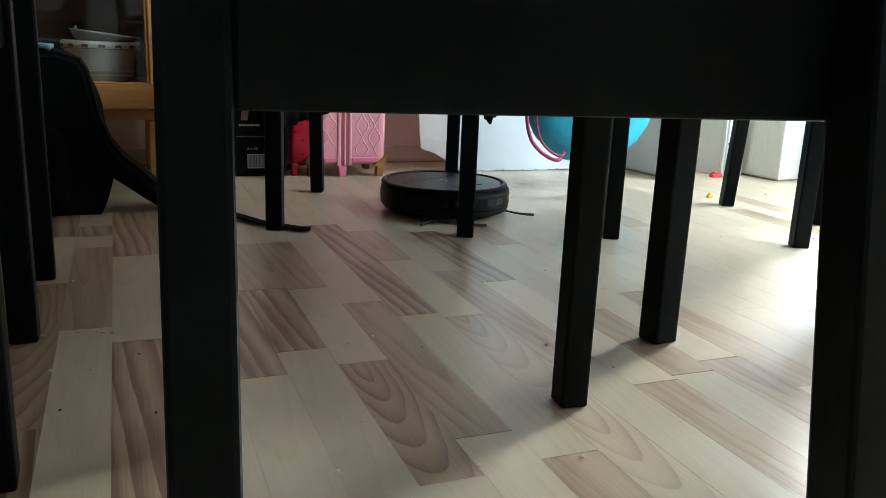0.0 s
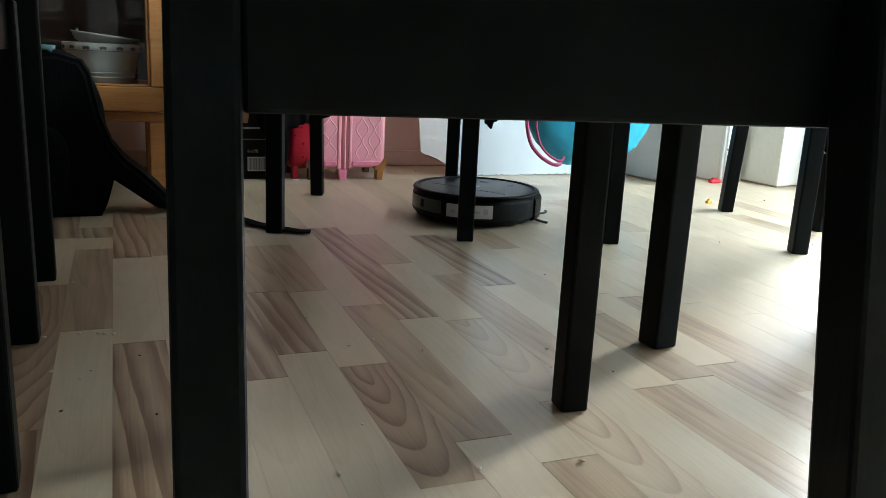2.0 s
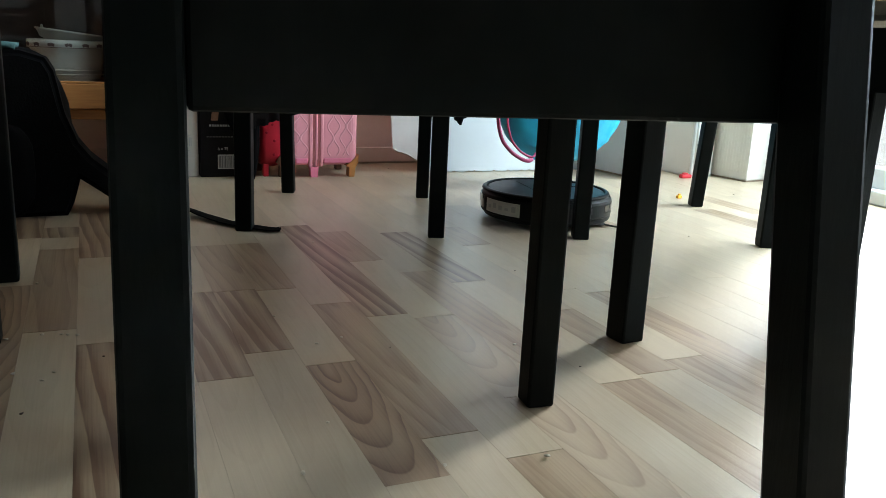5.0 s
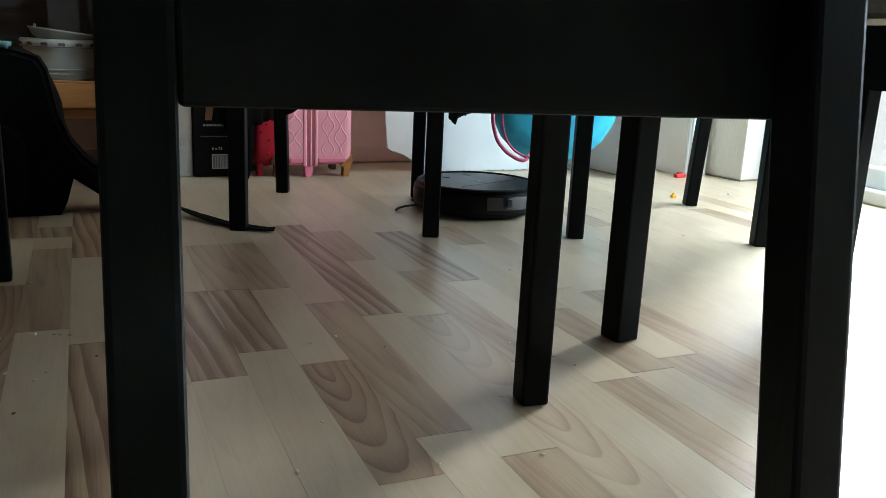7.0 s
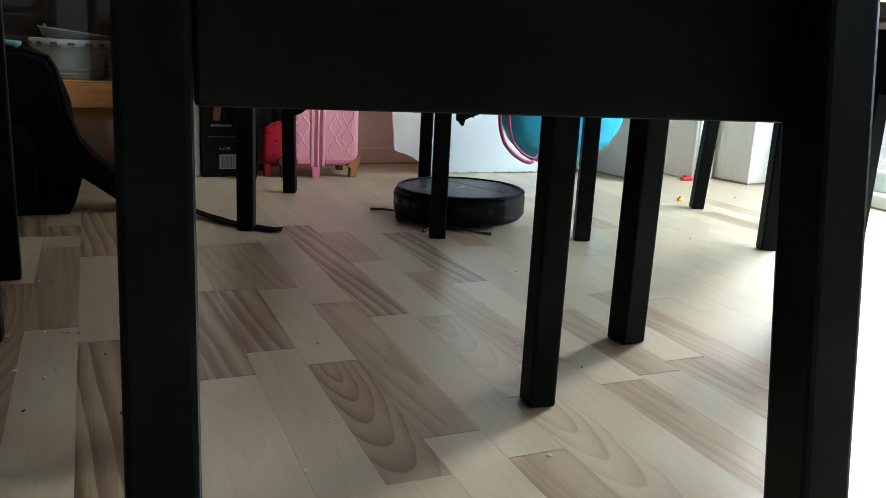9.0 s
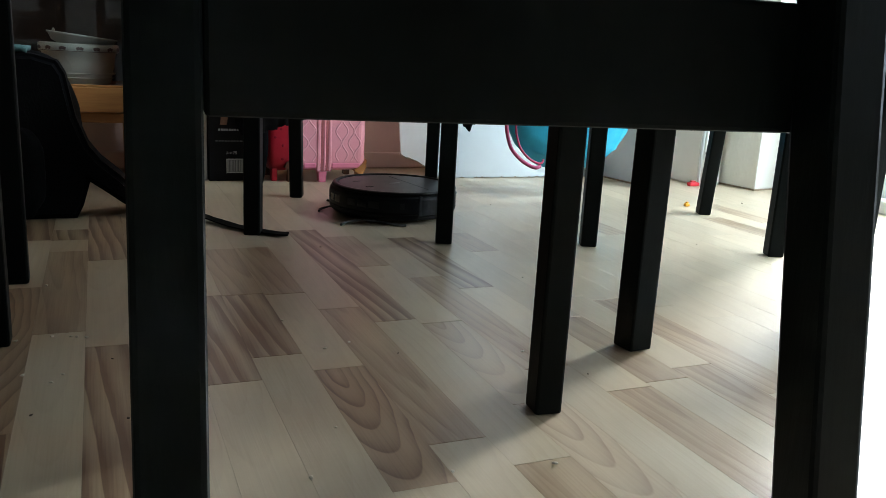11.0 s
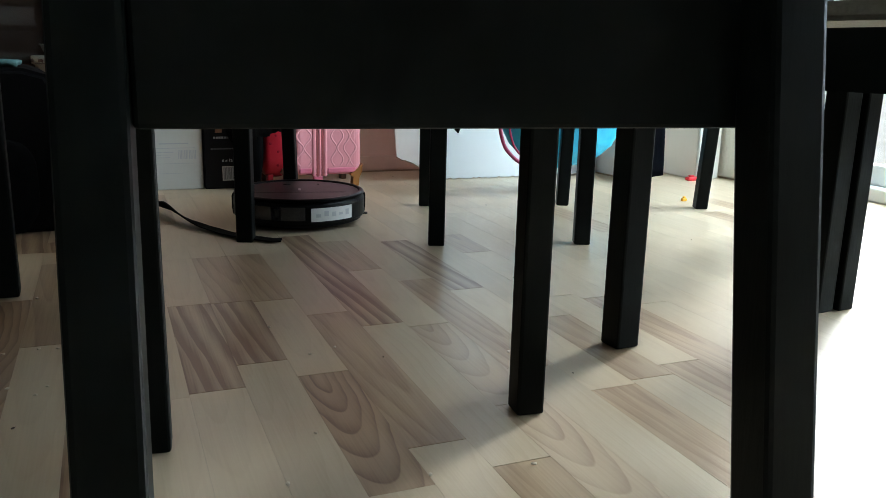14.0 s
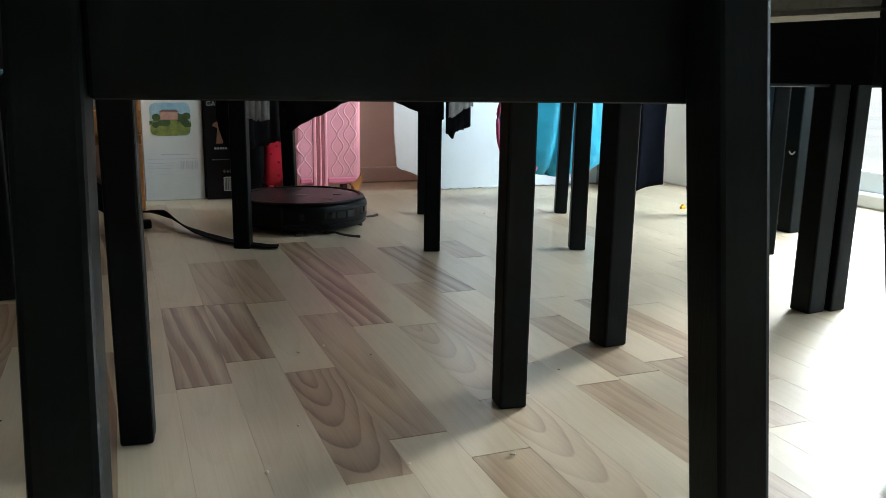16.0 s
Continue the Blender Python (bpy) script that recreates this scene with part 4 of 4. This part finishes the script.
def sports_bag():
    s = empty("turquoise_bag", pose(1.094, 2.325, 0), "turquoise nylon drawstring bag with magenta piping", "bag")
    b = bmesh.new()
    bmesh.ops.create_uvsphere(b, u_segments=96, v_segments=56, radius=1.0)
    for v in b.verts:
        p = v.co.copy()
        top = max(0.0, p.z)
        crease = 1 - abs(noise.noise(Vector((p.x * 3.2 + 1.3 * p.z, p.y * 2, p.z * 2.6 - p.x * 1.5)))) * 2
        fold = 0.03 * math.sin(math.atan2(p.y, p.x) * 7 + 2 * p.z) * (0.4 + top) + 0.05 * noise.noise(p * 2.5) + 0.22 * max(0.0, crease - 0.72) * (1 if p.x > -0.1 else 0.5)
        x, y = p.x * (1 + 0.5 * fold), p.y * (1 + 1.6 * fold)
        z = math.copysign(abs(p.z) ** 0.86, p.z) * 0.198 + 0.285
        q = 1 - 0.30 * top
        dent = 0.030 * math.exp(-((p.x + 0.17 - 0.05 * p.z) / 0.05) ** 2)
        v.co = Vector((x * 0.220 * q, y * 0.070 * q + dent * (1 if p.y < 0 else 0), z + 0.010 * noise.noise(p * 3)))
    part("bag_body", b, TURQ, s, smooth=True)
    pts = [(-0.165, -0.05, 0.50), (-0.225, -0.05, 0.40), (-0.276, -0.045, 0.30), (-0.272, -0.045, 0.210), (-0.254, -0.045, 0.158), (-0.220, -0.047, 0.124), (-0.185, -0.052, 0.104), (-0.165, -0.055, 0.100), (-0.150, -0.045, 0.104)]
    smooth_pts = [along(pts, i / 40) + Vector((0.030, 0, 0)) for i in range(41)]
    for k in range(3):
        smooth_pts = [smooth_pts[0]] + [(smooth_pts[i - 1] + smooth_pts[i] * 2 + smooth_pts[i + 1]) / 4 for i in range(1, 40)] + [smooth_pts[-1]]
    part("piping", tube(smooth_pts, 0.0058, 8), PIPING, s, "magenta piping loop", smooth=True)
    inner = [Vector((p.x + 0.034 - 0.02 * max(0, i - 22) / 18, p.y + 0.006, p.z + 0.018 * max(0, i - 22) / 18)) for i, p in enumerate(smooth_pts)]
    part("inner_piping", tube(inner, 0.0035, 8), PIPING, s, "thin magenta seam", smooth=True)
    cord = [(-0.03, -0.055, 0.36), (-0.02, -0.06, 0.46), (-0.02, -0.12, 0.65), (-0.026, -0.178, 0.83), (-0.026, -0.191, 0.875), (-0.026, -0.205, 0.8885), (-0.026, -0.219, 0.875), (-0.026, -0.222, 0.84)]
    part("drawstring", tube([along(cord, i / 35) for i in range(36)], 0.004, 8), PALECORD, s, "pale drawstring looped over the chair", smooth=True)
    part("pink_cord", tube([(-0.062, -0.072, 0.36), (-0.052, -0.074, 0.325), (-0.036, -0.074, 0.305)], 0.003, 6), PINKL, s, smooth=True)
    part("pale_band", sheet(lambda u, v: Vector((0.03 + 0.13 * u, -0.064 + 0.10 * u * u, 0.345 + 0.018 * u + 0.03 * v)), 12, 3, 0.003), PALECORD, s, "pale printed band", smooth=True)


sports_bag()
pts = [(1.438 - 0.002, 1.722 + 0.02 * q, 0.215 - 0.008 * math.sin(math.pi * q)) for q in [i / 10 for i in range(11)]]
tagged(part("string", tube(pts, 0.0012, 5), PALECORD), "thin white string caught on the table leg", "string")


# ---- floor of printed strips ----
WS = 0.0702
CUTS = {
    # column: (far end, near end, kind) of strips that stand out
    -6: [(2.186, 1.965, 3), (1.615, 1.05, 2)],
    -5: [(2.06, 1.96, 3), (1.861, 1.37, 1), (1.369, 0.72, 0)],
    -4: [(2.208, 1.78, 3), (1.779, 1.30, 0), (1.299, 0.78, 3)],
    -2: [(1.828, 1.504, 0), (1.503, 1.125, 3), (1.124, 0.70, 0)],
    -1: [(1.828, 1.50, 1), (1.499, 1.204, 3), (1.203, 0.75, 0)],
    0: [(1.83, 1.49, 1), (1.489, 1.138, 0), (1.137, 0.815, 2)],
    1: [(1.90, 1.39, 0), (1.389, 0.897, 1), (0.896, 0.55, 0)],
    2: [(1.98, 1.308, 3), (1.307, 0.828, 0), (0.827, 0.45, 1)],
    3: [(1.90, 1.636, 1), (1.635, 1.283, 0), (1.282, 0.966, 4), (0.965, 0.60, 4)],
    4: [(2.05, 1.56, 0), (1.54, 1.065, 1), (1.064, 0.64, 0)],
    5: [(1.866, 1.452, 3), (1.451, 0.968, 0), (0.967, 0.62, 1)],
    6: [(1.66, 1.256, 0), (1.255, 0.98, 1), (0.979, 0.60, 0)],
    7: [(1.89, 1.71, 1), (1.709, 1.36, 0), (1.359, 1.014, 0), (1.013, 0.778, 1)],
    8: [(1.75, 1.33, 0), (1.329, 0.90, 1)],
    9: [(1.80, 1.27, 0), (1.269, 0.85, 0)],
}


def floor():
    random.seed(21)
    fl = empty("floor", pose(0, 0, 0), "pale three-strip wood laminate floor with darker strips", "floor", kind="structure")
    part("underlay", boxm(X0, Y0, -0.05, X1, Y1, -0.0009), JOINT, fl)
    cols0, cols1 = math.floor(X0 / WS), math.ceil(X1 / WS)
    strips = []
    for k in range(cols0, cols1):
        spans, y = [], Y1
        fixed = sorted(CUTS.get(k, []), reverse=True)
        y = Y1
        for a, b, kind in fixed + [(Y0, Y0, 0)]:
            while y - a > 0.62:
                n = random.uniform(0.26, 0.52)
                spans.append((y, y - n, None))
                y -= n
            if y - a > 0.0005:
                spans.append((y, a, 0 if fixed and random.random() < 0.8 else None))
            if a > b:
                spans.append((a, b, kind))
            y = b
        for a, b, kind in spans:
            if kind is None:
                kind = random.choices((0, 1, 4, 3), (0.94, 0.06, 0.0, 0.0) if k > 7 else (0.80, 0.12, 0.04, 0.04))[0]
            strips.append((k, a, b, kind))
    mats = (PALE, TAN, BROWN, STREAK, ARCH)

    def strip(x0, x1, y0, y1):
        bm = bmesh.new()
        e = 0.00012
        lo = [bm.verts.new(p) for p in ((x0 + e, y0 + e, -0.0008), (x1 - e, y0 + e, -0.0008), (x1 - e, y1 - e, -0.0008), (x0 + e, y1 - e, -0.0008))]
        hi = [bm.verts.new((v.co.x, v.co.y, 0.0)) for v in lo]
        bm.faces.new(hi)
        for i in range(4):
            bm.faces.new((lo[i], lo[(i + 1) % 4], hi[(i + 1) % 4], hi[i]))
        return bm
    near = [s for s in strips if -0.9 < s[0] * WS < 1.75 and s[1] > 0.45 and s[2] < 2.6]
    near.sort(key=lambda s: (s[0] * WS - 0.3) ** 2 + ((s[1] + s[2]) / 2 - 1.4) ** 2)
    keep = set(near[:290])
    rest = {0: [], 1: [], 2: [], 3: [], 4: []}
    for s in strips:
        k, a, b, kind = s
        x0, x1 = max(X0, k * WS), min(X1, (k + 1) * WS)
        if x1 - x0 < 0.005 or a - b < 0.005:
            continue
        if s in keep:
            cx, cy = (x0 + x1) / 2, (a + b) / 2
            ob = part("floor_strip", strip(x0 - cx, x1 - cx, b - cy, a - cy), mats[kind], fl)
            ob.location = (cx, cy, 0)
        else:
            rest[kind].append((x0, x1, b, a))
    for kind, rs in rest.items():
        vs, fs = [], []
        for x0, x1, y0, y1 in rs:
            n = len(vs)
            e = 0.00012
            vs += [(x0 + e, y0 + e, 0), (x1 - e, y0 + e, 0), (x1 - e, y1 - e, 0), (x0 + e, y1 - e, 0)]
            fs.append((n, n + 1, n + 2, n + 3))
        me = bpy.data.meshes.new("outer_strips")
        me.from_pydata(vs, [], fs)
        me.materials.append(mats[kind])
        ob = new("outer_strips", me)
        ob.parent = fl
        tagged(ob, kind="stuff")


floor()


# ---- what moves ----
ROBOT_ROWS = [
    (0, 0.524, 2.090, -62),
    (0.2, 0.537, 2.065, -62),
    (0.4, 0.554, 2.024, -61),
    (0.6, 0.563, 1.988, -59),
    (0.8, 0.560, 1.988, -59),
    (1, 0.555, 2.003, -63),
    (1.2, 0.554, 2.009, -43),
    (1.4, 0.557, 2.012, -16),
    (1.6, 0.558, 2.013, 10),
    (1.8, 0.568, 2.024, 32),
    (2, 0.597, 2.049, 33),
    (2.2, 0.639, 2.082, 34),
    (2.4, 0.671, 2.111, 35),
    (2.6, 0.668, 2.113, 35),
    (2.8, 0.650, 2.094, 29),
    (3, 0.644, 2.079, 2),
    (3.2, 0.645, 2.072, -27),
    (3.4, 0.656, 2.067, -42),
    (3.6, 0.684, 2.050, -43),
    (3.8, 0.721, 2.011, -42),
    (4, 0.769, 1.977, -36),
    (4.2, 0.826, 1.961, -39),
    (4.4, 0.858, 1.954, -44),
    (4.6, 0.848, 1.950, -41),
    (4.8, 0.830, 1.944, -35),
    (5, 0.826, 1.940, -9),
    (5.2, 0.830, 1.942, 19),
    (5.9, 0.783, 1.988, 60),
    (6.6, 0.737, 2.035, 100),
    (7.3, 0.697, 2.081, 141),
    (7.5, 0.705, 2.086, 176),
    (7.7, 0.700, 2.074, 212),
    (7.9, 0.685, 2.051, 230),
    (8.1, 0.662, 2.033, 225),
    (8.3, 0.626, 2.012, 224),
    (8.5, 0.593, 1.992, 227),
    (8.7, 0.591, 1.990, 222),
    (8.9, 0.605, 1.998, 215),
    (9.1, 0.610, 2.005, 182),
    (9.3, 0.610, 2.016, 150),
    (9.5, 0.605, 2.028, 134),
    (9.7, 0.584, 2.038, 131),
    (10.75, 0.481, 2.122, 174),
    (11.8, 0.378, 2.207, 217),
    (12, 0.332, 2.200, 221),
    (12.2, 0.282, 2.173, 223),
    (12.4, 0.233, 2.138, 222),
    (12.6, 0.204, 2.123, 222),
    (12.8, 0.208, 2.137, 220),
    (13, 0.222, 2.149, 212),
    (13.2, 0.224, 2.152, 171),
    (13.4, 0.220, 2.152, 155),
    (13.6, 0.218, 2.149, 136),
    (13.8, 0.218, 2.148, 108),
    (14, 0.230, 2.158, 79),
    (14.2, 0.232, 2.179, 71),
    (14.4, 0.240, 2.201, 71),
    (14.6, 0.245, 2.219, 71),
    (14.8, 0.241, 2.221, 71),
    (15, 0.237, 2.211, 60),
    (15.2, 0.239, 2.206, 32),
    (15.4, 0.243, 2.213, 5),
    (15.6, 0.245, 2.211, -30),
    (16, 0.250, 2.202, -32),
]


def motions():
    walk(ROB, [(t, pose(x, y, 0, 0, 0, a)) for t, x, y, a in ROBOT_ROWS])
    for k, hub in enumerate(BRUSHES):
        at = hub.location.copy()
        turn = -1 if k else 1
        walk(hub, [(i * 0.2, pose(at.x, at.y, at.z, 0, 0, turn * 70 * i)) for i in range(81)])


motions()
